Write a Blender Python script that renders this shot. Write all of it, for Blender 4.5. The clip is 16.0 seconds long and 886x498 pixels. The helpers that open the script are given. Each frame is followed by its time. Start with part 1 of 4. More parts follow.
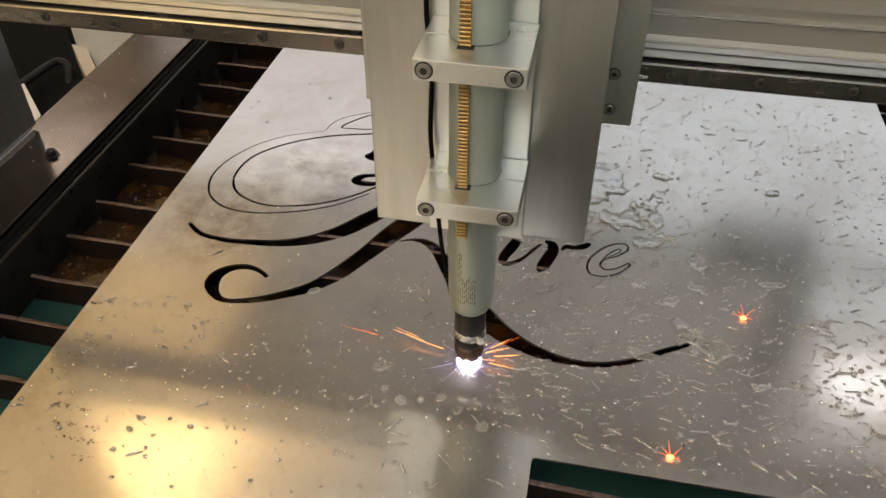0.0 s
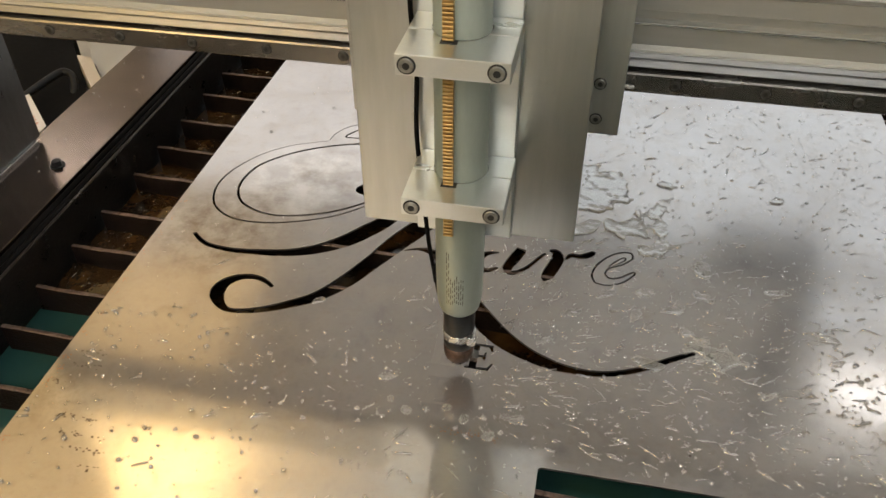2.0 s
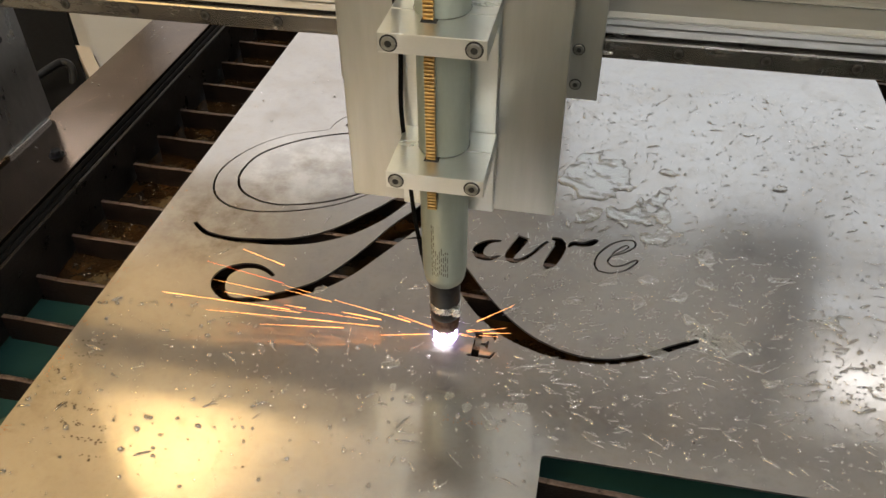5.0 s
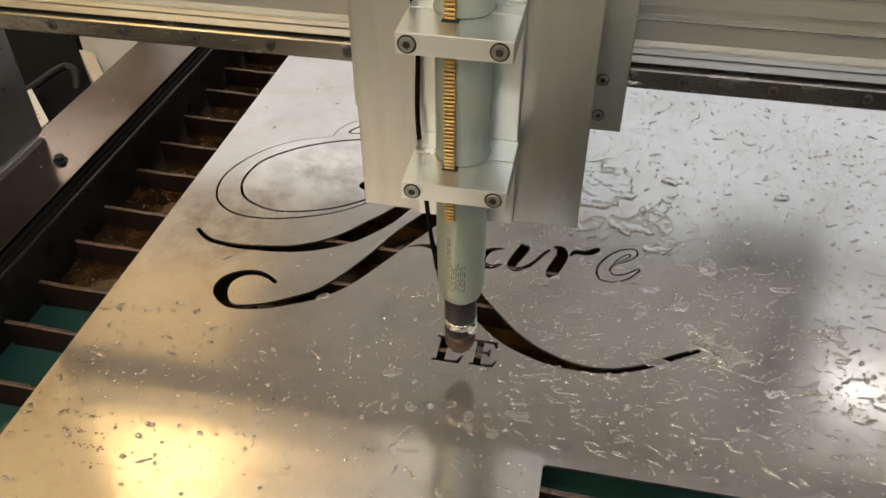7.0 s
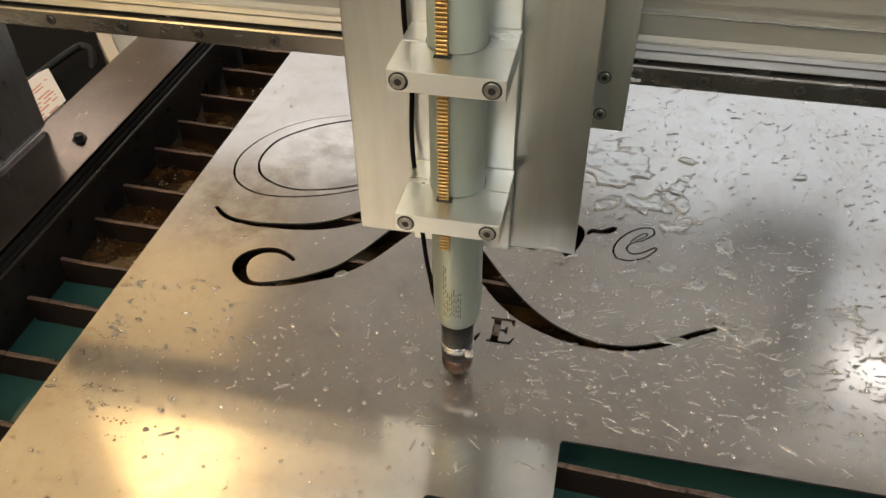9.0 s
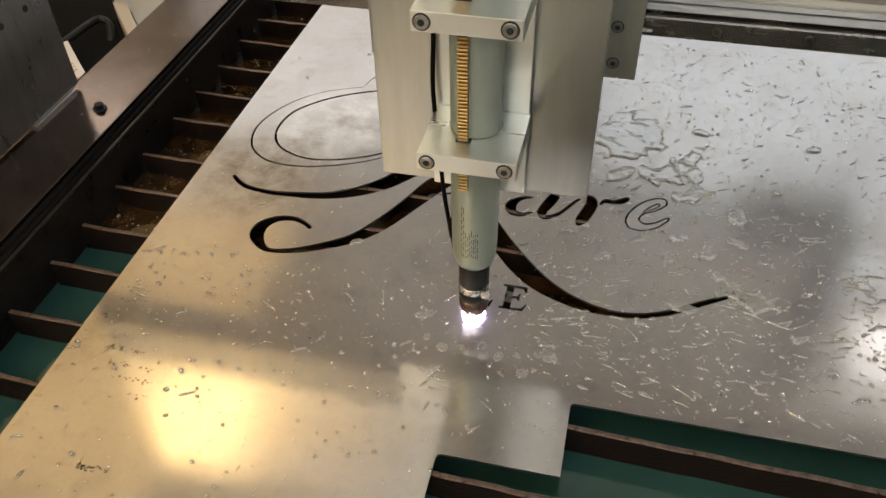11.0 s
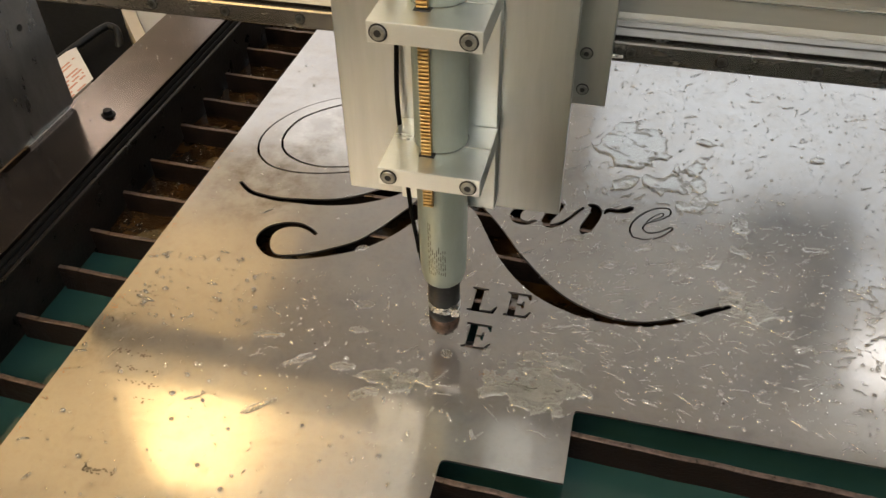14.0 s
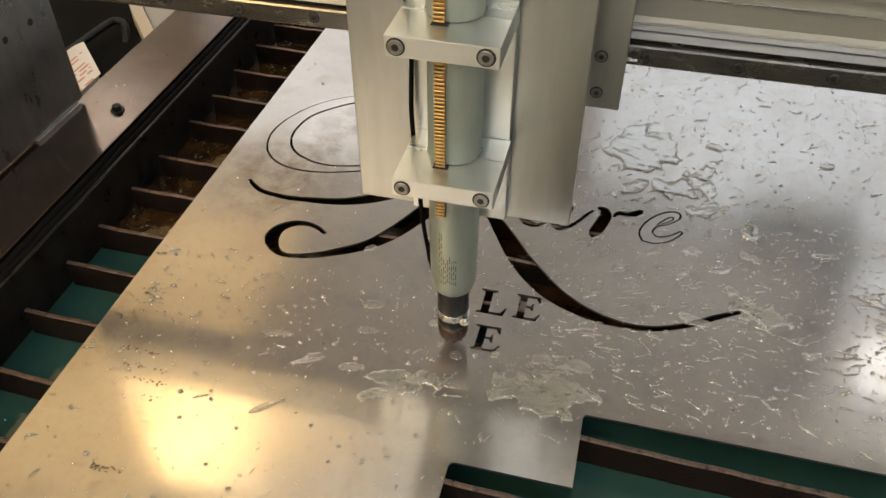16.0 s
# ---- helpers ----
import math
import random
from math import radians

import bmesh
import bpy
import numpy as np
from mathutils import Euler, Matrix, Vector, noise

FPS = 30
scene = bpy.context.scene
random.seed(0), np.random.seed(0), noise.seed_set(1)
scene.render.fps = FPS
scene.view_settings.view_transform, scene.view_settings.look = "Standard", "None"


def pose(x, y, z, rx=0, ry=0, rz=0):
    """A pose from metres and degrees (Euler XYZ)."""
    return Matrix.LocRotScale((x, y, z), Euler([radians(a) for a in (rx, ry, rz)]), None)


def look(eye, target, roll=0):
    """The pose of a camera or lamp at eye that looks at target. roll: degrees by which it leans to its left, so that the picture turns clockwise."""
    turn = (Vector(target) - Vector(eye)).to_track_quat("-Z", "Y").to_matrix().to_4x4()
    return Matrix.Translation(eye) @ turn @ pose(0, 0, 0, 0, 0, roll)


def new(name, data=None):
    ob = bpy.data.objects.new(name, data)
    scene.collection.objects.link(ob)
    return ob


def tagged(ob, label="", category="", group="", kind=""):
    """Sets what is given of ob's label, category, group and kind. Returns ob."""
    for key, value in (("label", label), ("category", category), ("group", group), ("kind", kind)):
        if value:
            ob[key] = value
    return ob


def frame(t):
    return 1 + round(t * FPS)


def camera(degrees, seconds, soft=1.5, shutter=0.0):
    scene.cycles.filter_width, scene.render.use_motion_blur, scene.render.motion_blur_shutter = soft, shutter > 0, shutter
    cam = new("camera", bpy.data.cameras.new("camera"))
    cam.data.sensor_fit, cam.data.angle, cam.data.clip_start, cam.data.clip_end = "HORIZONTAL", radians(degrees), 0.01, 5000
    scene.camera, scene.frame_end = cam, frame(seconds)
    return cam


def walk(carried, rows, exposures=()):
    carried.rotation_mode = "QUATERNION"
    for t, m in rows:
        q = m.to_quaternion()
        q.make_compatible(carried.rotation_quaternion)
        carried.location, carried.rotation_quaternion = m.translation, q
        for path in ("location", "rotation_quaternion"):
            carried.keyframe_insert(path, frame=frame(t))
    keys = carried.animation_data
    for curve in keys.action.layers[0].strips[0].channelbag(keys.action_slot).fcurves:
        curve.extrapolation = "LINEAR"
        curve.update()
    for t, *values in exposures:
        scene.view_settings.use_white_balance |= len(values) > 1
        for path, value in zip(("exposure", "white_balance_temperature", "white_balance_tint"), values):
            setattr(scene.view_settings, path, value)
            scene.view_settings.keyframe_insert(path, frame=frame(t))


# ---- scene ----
cam = camera(57.7, 16.0)
PATH = [
    (0, (0.144, -0.126, 0.497), (-0.156, 1.368, -0.799), -0.0),
    (0.5, (0.143, -0.128, 0.498), (-0.157, 1.368, -0.796), 0.2),
    (1, (0.143, -0.132, 0.498), (-0.16, 1.37, -0.787), -0.1),
    (1.5, (0.142, -0.129, 0.5), (-0.166, 1.374, -0.784), -0.3),
    (2, (0.142, -0.126, 0.498), (-0.167, 1.379, -0.782), -0.3),
    (2.5, (0.142, -0.124, 0.497), (-0.17, 1.38, -0.783), -0.3),
    (3, (0.14, -0.125, 0.499), (-0.172, 1.375, -0.786), -0.2),
    (3.5, (0.14, -0.128, 0.498), (-0.167, 1.371, -0.789), -0.3),
    (4, (0.142, -0.126, 0.491), (-0.164, 1.363, -0.809), -0.8),
    (6.5, (0.138, -0.125, 0.497), (-0.173, 1.373, -0.791), -0.1),
    (7, (0.139, -0.124, 0.497), (-0.172, 1.373, -0.792), -0.3),
    (7.5, (0.135, -0.124, 0.497), (-0.172, 1.373, -0.794), -0.3),
    (8, (0.135, -0.124, 0.498), (-0.17, 1.373, -0.793), -0.2),
    (8.5, (0.135, -0.126, 0.497), (-0.177, 1.367, -0.796), -0.3),
    (9, (0.134, -0.13, 0.496), (-0.197, 1.334, -0.826), -0.8),
    (9.5, (0.14, -0.136, 0.494), (-0.222, 1.286, -0.866), -2.0),
    (9.7, (0.14, -0.139, 0.489), (-0.219, 1.282, -0.871), -2.0),
    (12, (0.135, -0.146, 0.499), (-0.231, 1.282, -0.852), -0.8),
    (12.5, (0.136, -0.148, 0.499), (-0.237, 1.283, -0.848), -0.8),
    (13, (0.136, -0.149, 0.498), (-0.238, 1.283, -0.847), -1.2),
    (13.5, (0.135, -0.15, 0.5), (-0.23, 1.287, -0.843), -1.0),
    (14, (0.136, -0.149, 0.497), (-0.231, 1.288, -0.845), -1.0),
    (14.5, (0.133, -0.147, 0.497), (-0.232, 1.286, -0.851), -0.6),
    (15, (0.13, -0.147, 0.497), (-0.239, 1.284, -0.851), -0.3),
    (15.5, (0.129, -0.147, 0.499), (-0.242, 1.283, -0.849), -0.3),
    (16, (0.127, -0.148, 0.498), (-0.239, 1.286, -0.848), -0.2),
]
EXPOSURES = [(0.0, -0.2), (1.2, -0.2), (1.5, -0.08), (4.2, -0.08), (6.3, -0.38), (6.6, -0.38), (6.8, -0.08), (9.7, -0.02), (11.8, -0.15), (13.1, -0.1), (13.4, -0.02), (16.0, -0.02)]
walk(cam, [(t, look(eye, target, roll)) for t, eye, target, roll in PATH],
     exposures=EXPOSURES)

# ---------------- world and lights ----------------
world = bpy.data.worlds.new("workshop_air")
world.use_nodes = True
world.node_tree.nodes["Background"].inputs[0].default_value = (0.75, 0.85, 1.0, 1)
world.node_tree.nodes["Background"].inputs[1].default_value = 0.05
scene.world = world


# ---------------- materials ----------------
def node_mat(name):
    m = bpy.data.materials.new(name)
    m.use_nodes = True
    nt = m.node_tree
    b = nt.nodes["Principled BSDF"]
    return m, nt, b


def tex_coord(nt, scale=(1, 1, 1), space="Object"):
    tc = nt.nodes.new("ShaderNodeTexCoord")
    mp = nt.nodes.new("ShaderNodeMapping")
    mp.inputs["Scale"].default_value = scale
    nt.links.new(tc.outputs[space], mp.inputs["Vector"])
    return mp.outputs["Vector"]


def noise_tex(nt, vec, scale, detail=4, rough=0.6):
    n = nt.nodes.new("ShaderNodeTexNoise")
    n.inputs["Scale"].default_value = scale
    n.inputs["Detail"].default_value = detail
    n.inputs["Roughness"].default_value = rough
    nt.links.new(vec, n.inputs["Vector"])
    return n.outputs["Fac"]


def ramp(nt, fac, stops):
    r = nt.nodes.new("ShaderNodeValToRGB")
    els = r.color_ramp.elements
    while len(els) < len(stops):
        els.new(0.5)
    for e, (p, c) in zip(els, stops):
        e.position = p
        e.color = c if len(c) == 4 else (*c, 1)
    nt.links.new(fac, r.inputs["Fac"])
    return r.outputs["Color"]


def grey(v):
    return (v, v, v, 1)


def mix_col(nt, fac, a, b, mode="MIX"):
    m = nt.nodes.new("ShaderNodeMix")
    m.data_type, m.blend_type = "RGBA", mode
    for src, i in ((fac, 0), (a, 6), (b, 7)):
        if hasattr(src, "links"):
            nt.links.new(src, m.inputs[i])
        else:
            m.inputs[i].default_value = src
    return m.outputs[2]


def bump(nt, b, height, strength, dist=0.001):
    n = nt.nodes.new("ShaderNodeBump")
    n.inputs["Strength"].default_value = strength
    n.inputs["Distance"].default_value = dist
    nt.links.new(height, n.inputs["Height"])
    nt.links.new(n.outputs["Normal"], b.inputs["Normal"])


def surface(name, dark, light, rough=(0.3, 0.5), metal=0.0, scale=60, stretch=(1, 1, 1), relief=0.1, fine=400, dist=0.0005, spec=0.5):
    """A worn surface: two colours mixed by coarse and fine noise, a roughness range and a fine relief."""
    m, nt, b = node_mat(name)
    v = tex_coord(nt, stretch)
    n1 = noise_tex(nt, v, scale, 5)
    n2 = noise_tex(nt, v, fine, 3)
    c = ramp(nt, n1, [(0.3, dark), (0.7, light)])
    c2 = mix_col(nt, 0.25, c, ramp(nt, n2, [(0.35, dark), (0.65, light)]))
    nt.links.new(c2, b.inputs["Base Color"])
    r = ramp(nt, n1, [(0.25, grey(rough[0])), (0.75, grey(rough[1]))])
    nt.links.new(r, b.inputs["Roughness"])
    b.inputs["Metallic"].default_value = metal
    b.inputs["Specular IOR Level"].default_value = spec
    if relief:
        bump(nt, b, n2, relief, dist)
    return m


def sheet_steel():
    m, nt, b = node_mat("wet_mild_steel_sheet")
    v = tex_coord(nt)
    big = noise_tex(nt, v, 6, 5, 0.6)
    mid = noise_tex(nt, v, 24, 7, 0.65)
    fine = noise_tex(nt, v, 95, 5, 0.7)
    grain = noise_tex(nt, tex_coord(nt, (60, 900, 60)), 1.0, 2)
    c = ramp(nt, big, [(0.3, (0.48, 0.46, 0.445)), (0.7, (0.61, 0.592, 0.575))])
    c = mix_col(nt, ramp(nt, mid, [(0.42, grey(0)), (0.80, grey(0.5))]), c, (0.36, 0.31, 0.255, 1))
    c = mix_col(nt, ramp(nt, fine, [(0.50, grey(0)), (0.80, grey(0.5))]), c, (0.30, 0.245, 0.19, 1))
    # soot and rust bloom beside the cut loop and the near edge
    for (cx, cy), size, strength in (((-0.20, 0.45), 0.10, 0.75), ((-0.13, 0.53), 0.07, 0.5), ((0.15, 0.53), 0.09, 0.45), ((-0.25, 0.22), 0.05, 0.5)):
        tc = nt.nodes.new("ShaderNodeTexCoord")
        mp = nt.nodes.new("ShaderNodeMapping")
        mp.vector_type = "TEXTURE"
        mp.inputs["Location"].default_value, mp.inputs["Scale"].default_value = (cx, cy, 0), (size, size, size)
        gr = nt.nodes.new("ShaderNodeTexGradient")
        gr.gradient_type = "SPHERICAL"
        nt.links.new(tc.outputs["Object"], mp.inputs["Vector"])
        nt.links.new(mp.outputs["Vector"], gr.inputs["Vector"])
        patch = mix_col(nt, 1.0, ramp(nt, gr.outputs["Fac"], [(0.05, grey(0)), (0.6, grey(strength))]), ramp(nt, noise_tex(nt, v, 45, 8, 0.7), [(0.40, grey(0)), (0.66, grey(1))]), "MULTIPLY")
        c = mix_col(nt, patch, c, (0.24, 0.20, 0.14, 1))
    # pale dried lime inside the big loop
    tc = nt.nodes.new("ShaderNodeTexCoord")
    mp = nt.nodes.new("ShaderNodeMapping")
    mp.vector_type = "TEXTURE"
    mp.inputs["Location"].default_value, mp.inputs["Scale"].default_value = (-0.145, 0.545, 0), (0.10, 0.10, 0.10)
    gr = nt.nodes.new("ShaderNodeTexGradient")
    gr.gradient_type = "SPHERICAL"
    nt.links.new(tc.outputs["Object"], mp.inputs["Vector"])
    nt.links.new(mp.outputs["Vector"], gr.inputs["Vector"])
    lime = mix_col(nt, 1.0, ramp(nt, gr.outputs["Fac"], [(0.1, grey(0)), (0.5, grey(0.6))]), ramp(nt, noise_tex(nt, v, 26, 7, 0.65), [(0.42, grey(0)), (0.58, grey(1))]), "MULTIPLY")
    c = mix_col(nt, lime, c, (0.78, 0.76, 0.72, 1))
    # heat-browned flecks
    spots = noise_tex(nt, v, 260, 3, 0.7)
    c = mix_col(nt, ramp(nt, spots, [(0.69, grey(0)), (0.75, grey(0.6))]), c, (0.25, 0.15, 0.09, 1))
    nt.links.new(c, b.inputs["Base Color"])
    b.inputs["Metallic"].default_value = 1.0
    r = ramp(nt, mid, [(0.25, grey(0.10)), (0.5, grey(0.125)), (0.8, grey(0.17))])
    nt.links.new(r, b.inputs["Roughness"])
    bump(nt, b, mix_col(nt, 0.5, grain, mid), 0.05, 0.0005)
    # the mill finish scatters part of the light wider than the wet polish
    wide = nt.nodes.new("ShaderNodeBsdfGlossy")
    wide.inputs["Roughness"].default_value = 0.36
    nt.links.new(c, wide.inputs["Color"])
    both = nt.nodes.new("ShaderNodeMixShader")
    nt.links.new(ramp(nt, mid, [(0.3, grey(0.22)), (0.7, grey(0.34))]), both.inputs[0])
    nt.links.new(b.outputs[0], both.inputs[1])
    nt.links.new(wide.outputs[0], both.inputs[2])
    # thin oxide and dried residue that scatter light evenly
    matt = nt.nodes.new("ShaderNodeBsdfDiffuse")
    nt.links.new(c, matt.inputs["Color"])
    film = nt.nodes.new("ShaderNodeMixShader")
    nt.links.new(ramp(nt, fine, [(0.35, grey(0.07)), (0.75, grey(0.15))]), film.inputs[0])
    nt.links.new(both.outputs[0], film.inputs[1])
    nt.links.new(matt.outputs[0], film.inputs[2])
    nt.links.new(film.outputs[0], nt.nodes["Material Output"].inputs[0])
    return m


def emitter(name, colour, strength):
    m = bpy.data.materials.new(name)
    m.use_nodes = True
    nt = m.node_tree
    nt.nodes.clear()
    e = nt.nodes.new("ShaderNodeEmission")
    e.inputs[0].default_value, e.inputs[1].default_value = (*colour, 1), strength
    o = nt.nodes.new("ShaderNodeOutputMaterial")
    nt.links.new(e.outputs[0], o.inputs[0])
    return m


def water_drop(name, milky):
    """Water lying on metal: clear refracting liquid with a little haze in it."""
    m, nt, b = node_mat(name)
    b.inputs["Base Color"].default_value = (0.985, 0.99, 0.965, 1)
    b.inputs["Transmission Weight"].default_value = 1.0
    b.inputs["IOR"].default_value = 1.333
    b.inputs["Roughness"].default_value = 0.015
    haze = nt.nodes.new("ShaderNodeBsdfDiffuse")
    haze.inputs[0].default_value = (0.74, 0.73, 0.63, 1)
    mixed = nt.nodes.new("ShaderNodeMixShader")
    cloud = noise_tex(nt, tex_coord(nt), 70, 4)
    nt.links.new(ramp(nt, cloud, [(0.3, grey(milky * 0.5)), (0.7, grey(milky * 1.5))]), mixed.inputs[0])
    nt.links.new(b.outputs[0], mixed.inputs[1])
    nt.links.new(haze.outputs[0], mixed.inputs[2])
    # wet surface gloss over the liquid
    gloss = nt.nodes.new("ShaderNodeBsdfGlossy")
    gloss.inputs["Roughness"].default_value = 0.05
    wet = nt.nodes.new("ShaderNodeMixShader")
    wet.inputs[0].default_value = 0.24
    nt.links.new(mixed.outputs[0], wet.inputs[1])
    nt.links.new(gloss.outputs[0], wet.inputs[2])
    nt.links.new(wet.outputs[0], nt.nodes["Material Output"].inputs[0])
    return m


def tank_water():
    m, nt, b = node_mat("teal_tank_water")
    v = tex_coord(nt)
    n = noise_tex(nt, v, 9, 3)
    c = ramp(nt, n, [(0.3, (0.015, 0.046, 0.042)), (0.7, (0.022, 0.060, 0.054))])
    nt.links.new(c, b.inputs["Base Color"])
    b.inputs["Roughness"].default_value = 0.06
    bump(nt, b, noise_tex(nt, v, 30, 2), 0.05, 0.002)
    return m


STEEL = sheet_steel()
CUT_EDGE = surface("cut_edge_steel", (0.10, 0.09, 0.085), (0.28, 0.26, 0.24), (0.3, 0.5), 0.9)
ALU = surface("brushed_aluminium", (0.42, 0.435, 0.41), (0.58, 0.59, 0.56), (0.31, 0.36), 1.0, 0.6, (45, 45, 5), 0.0, 3)
ALU_PALE = surface("machined_aluminium", (0.62, 0.645, 0.62), (0.70, 0.715, 0.69), (0.26, 0.34), 0.92, 12, (1, 2, 2), 0.02)
ALU_BEAM = surface("anodised_beam", (0.37, 0.37, 0.335), (0.42, 0.415, 0.375), (0.32, 0.40), 0.5, 5, (1, 6, 6), 0.02, 40)
UPPER_FACE = surface("satin_upper_face", (0.56, 0.54, 0.50), (0.64, 0.62, 0.58), (0.21, 0.27), 0.95, 5, (1, 6, 6), 0.0, 40)
RAIL = surface("linear_rail_steel", (0.19, 0.18, 0.165), (0.26, 0.245, 0.225), (0.22, 0.3), 0.95, 20, (1, 3, 3))
BRIGHT = surface("polished_rail_edge", (0.66, 0.65, 0.64), (0.74, 0.73, 0.71), (0.18, 0.26), 1.0, 12, (1, 3, 3))
LEDGE = surface("worn_rail_ledge", (0.17, 0.168, 0.16), (0.27, 0.267, 0.255), (0.34, 0.44), 0.95, 30, (0.3, 8, 8), 0.1)
SCREW = surface("blackened_screw", (0.05, 0.05, 0.048), (0.13, 0.13, 0.12), (0.3, 0.45), 0.9, 300)
# near-black colour that stands for shade inside sockets, slots and holes
RECESS_SHADE = surface("painted_recess_shade", (0.012, 0.012, 0.012), (0.03, 0.03, 0.028), (0.6, 0.8), 0.0, 300)
SCREW_CAP = surface("steel_screw_cap", (0.20, 0.20, 0.185), (0.36, 0.36, 0.33), (0.3, 0.4), 1.0, 300)
SLEEVE = surface("grey_green_sleeve", (0.255, 0.295, 0.255), (0.30, 0.34, 0.30), (0.28, 0.40), 0.35, 50, (1, 1, 0.3), 0.05, 500)
BRASS = surface("brass_rack", (0.36, 0.245, 0.095), (0.55, 0.395, 0.17), (0.28, 0.42), 1.0, 200)
BLACK = surface("black_rubber", (0.003, 0.003, 0.003), (0.007, 0.007, 0.007), (0.5, 0.7), 0.0, 120, (1, 1, 1), 0.1, 400, 0.0005, 0.03)
TIP_BLACK = surface("black_torch_cap", (0.006, 0.0065, 0.007), (0.018, 0.019, 0.02), (0.32, 0.5), 0.0, 200, spec=0.25)
TIP_BAND = surface("steel_band", (0.40, 0.40, 0.39), (0.62, 0.62, 0.60), (0.2, 0.35), 1.0, 200)
COPPER = surface("scorched_copper", (0.03, 0.02, 0.016), (0.16, 0.105, 0.08), (0.35, 0.55), 0.9, 250)
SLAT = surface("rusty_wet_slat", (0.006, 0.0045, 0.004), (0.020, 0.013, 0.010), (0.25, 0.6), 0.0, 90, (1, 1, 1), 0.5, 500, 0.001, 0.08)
SLAT_TOP = surface("lighter_slat_edge", (0.035, 0.022, 0.015), (0.17, 0.12, 0.095), (0.2, 0.5), 0.5, 160, (1, 1, 1), 0.6, 500, 0.001)
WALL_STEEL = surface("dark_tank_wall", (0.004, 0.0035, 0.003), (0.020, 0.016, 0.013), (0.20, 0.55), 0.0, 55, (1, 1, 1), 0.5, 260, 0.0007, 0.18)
FLANGE = surface("brown_oiled_steel", (0.072, 0.054, 0.042), (0.165, 0.124, 0.098), (0.10, 0.22), 0.95, 14, (1, 1, 1), 0.12, 500)
SIDE = surface("grey_side_plate", (0.14, 0.135, 0.125), (0.23, 0.22, 0.21), (0.22, 0.42), 0.9, 14, (1, 4, 1.5), 0.05)
SLUDGE = surface("wet_rusty_sludge", (0.005, 0.0035, 0.0025), (0.068, 0.034, 0.011), (0.02, 0.06), 0.0, 30, (1, 1, 1), 0.3, 45, 0.005)
TEAL = tank_water()
WATER = water_drop("clear_water", 0.03)
POOL = water_drop("hazy_water", 0.16)
INK = surface("dark_ink", (0.02, 0.016, 0.012), (0.06, 0.045, 0.03), (0.5, 0.7), 0.0, 300)
RUST = surface("rust_speck", (0.16, 0.07, 0.03), (0.28, 0.13, 0.06), (0.6, 0.8), 0.0, 300)
PAINT = surface("workshop_wall_paint", (0.69, 0.69, 0.68), (0.79, 0.79, 0.78), (0.7, 0.8), 0.0, 2)
BLOCK_GREY = surface("grey_block_paint", (0.52, 0.53, 0.54), (0.60, 0.61, 0.62), (0.5, 0.6), 0.0, 3)
CEIL = surface("workshop_ceiling", (0.72, 0.71, 0.69), (0.82, 0.81, 0.79), (0.7, 0.8), 0.0, 1.5)
FLOOR = surface("concrete_floor", (0.36, 0.35, 0.33), (0.48, 0.47, 0.44), (0.6, 0.8), 0.0, 5, (1, 1, 1), 0.2)
PAPER = surface("white_paper", (0.62, 0.58, 0.54), (0.74, 0.71, 0.68), (0.6, 0.7), 0.0, 10)
RED_INK = surface("faded_red_print", (0.50, 0.22, 0.16), (0.60, 0.30, 0.22), (0.6, 0.7), 0.0, 60)
CREAM = surface("cream_panel", (0.46, 0.40, 0.31), (0.55, 0.48, 0.39), (0.5, 0.6), 0.0, 8)
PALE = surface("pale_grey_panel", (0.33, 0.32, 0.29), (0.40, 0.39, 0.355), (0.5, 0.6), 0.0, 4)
WINDOW = emitter("daylight_pane", (0.90, 0.955, 1.0), 1.4)
WINDOW_WARM = emitter("lit_pane", (1.0, 0.955, 0.92), 1.5)
WARM = emitter("warm_lamp_panel", (1.0, 0.68, 0.28), 17.0)
TUBE = emitter("white_lamp_panel", (1.0, 0.98, 0.95), 4.2)
FILL_TUBE = emitter("white_fill_tube", (0.95, 0.975, 1.0), 45.0)
LED = emitter("added_led_tube", (1.0, 0.97, 0.92), 60.0)
WARM_DIM = emitter("amber_diffuser", (1.0, 0.66, 0.27), 1.15)
AMBER_FILL = emitter("added_amber_fill", (1.0, 0.70, 0.33), 5.5)
WHITE_FILL = emitter("added_white_fill", (0.98, 0.97, 0.95), 1.5)
ARC = emitter("plasma_arc", (0.62, 0.45, 1.0), 30.0)
ARC_CORE = emitter("plasma_core", (0.95, 0.90, 1.0), 260.0)
SPARK = emitter("hot_spark", (1.0, 0.36, 0.10), 6.0)
# arc light on the spray, put in as the streaks' own emission
SPRAY = emitter("violet_glow_spray", (0.74, 0.62, 0.95), 0.75)
EMBER = emitter("red_ember", (1.0, 0.16, 0.05), 3.0)


# ---------------- mesh helpers ----------------
def mesh_of(bm, name, material, smooth=False):
    me = bpy.data.meshes.new(name)
    bm.normal_update()
    bm.to_mesh(me)
    bm.free()
    for m in (material if isinstance(material, (list, tuple)) else [material]):
        me.materials.append(m)
    if smooth:
        me.shade_smooth()
    return me


def part(name, bm, material, parent=None, label="", smooth=False):
    me = bm if isinstance(bm, bpy.types.Mesh) else mesh_of(bm, name, material, smooth)
    ob = new(name, me)
    if parent is not None:
        ob.parent = parent
    if label:
        ob["label"] = label
    return ob


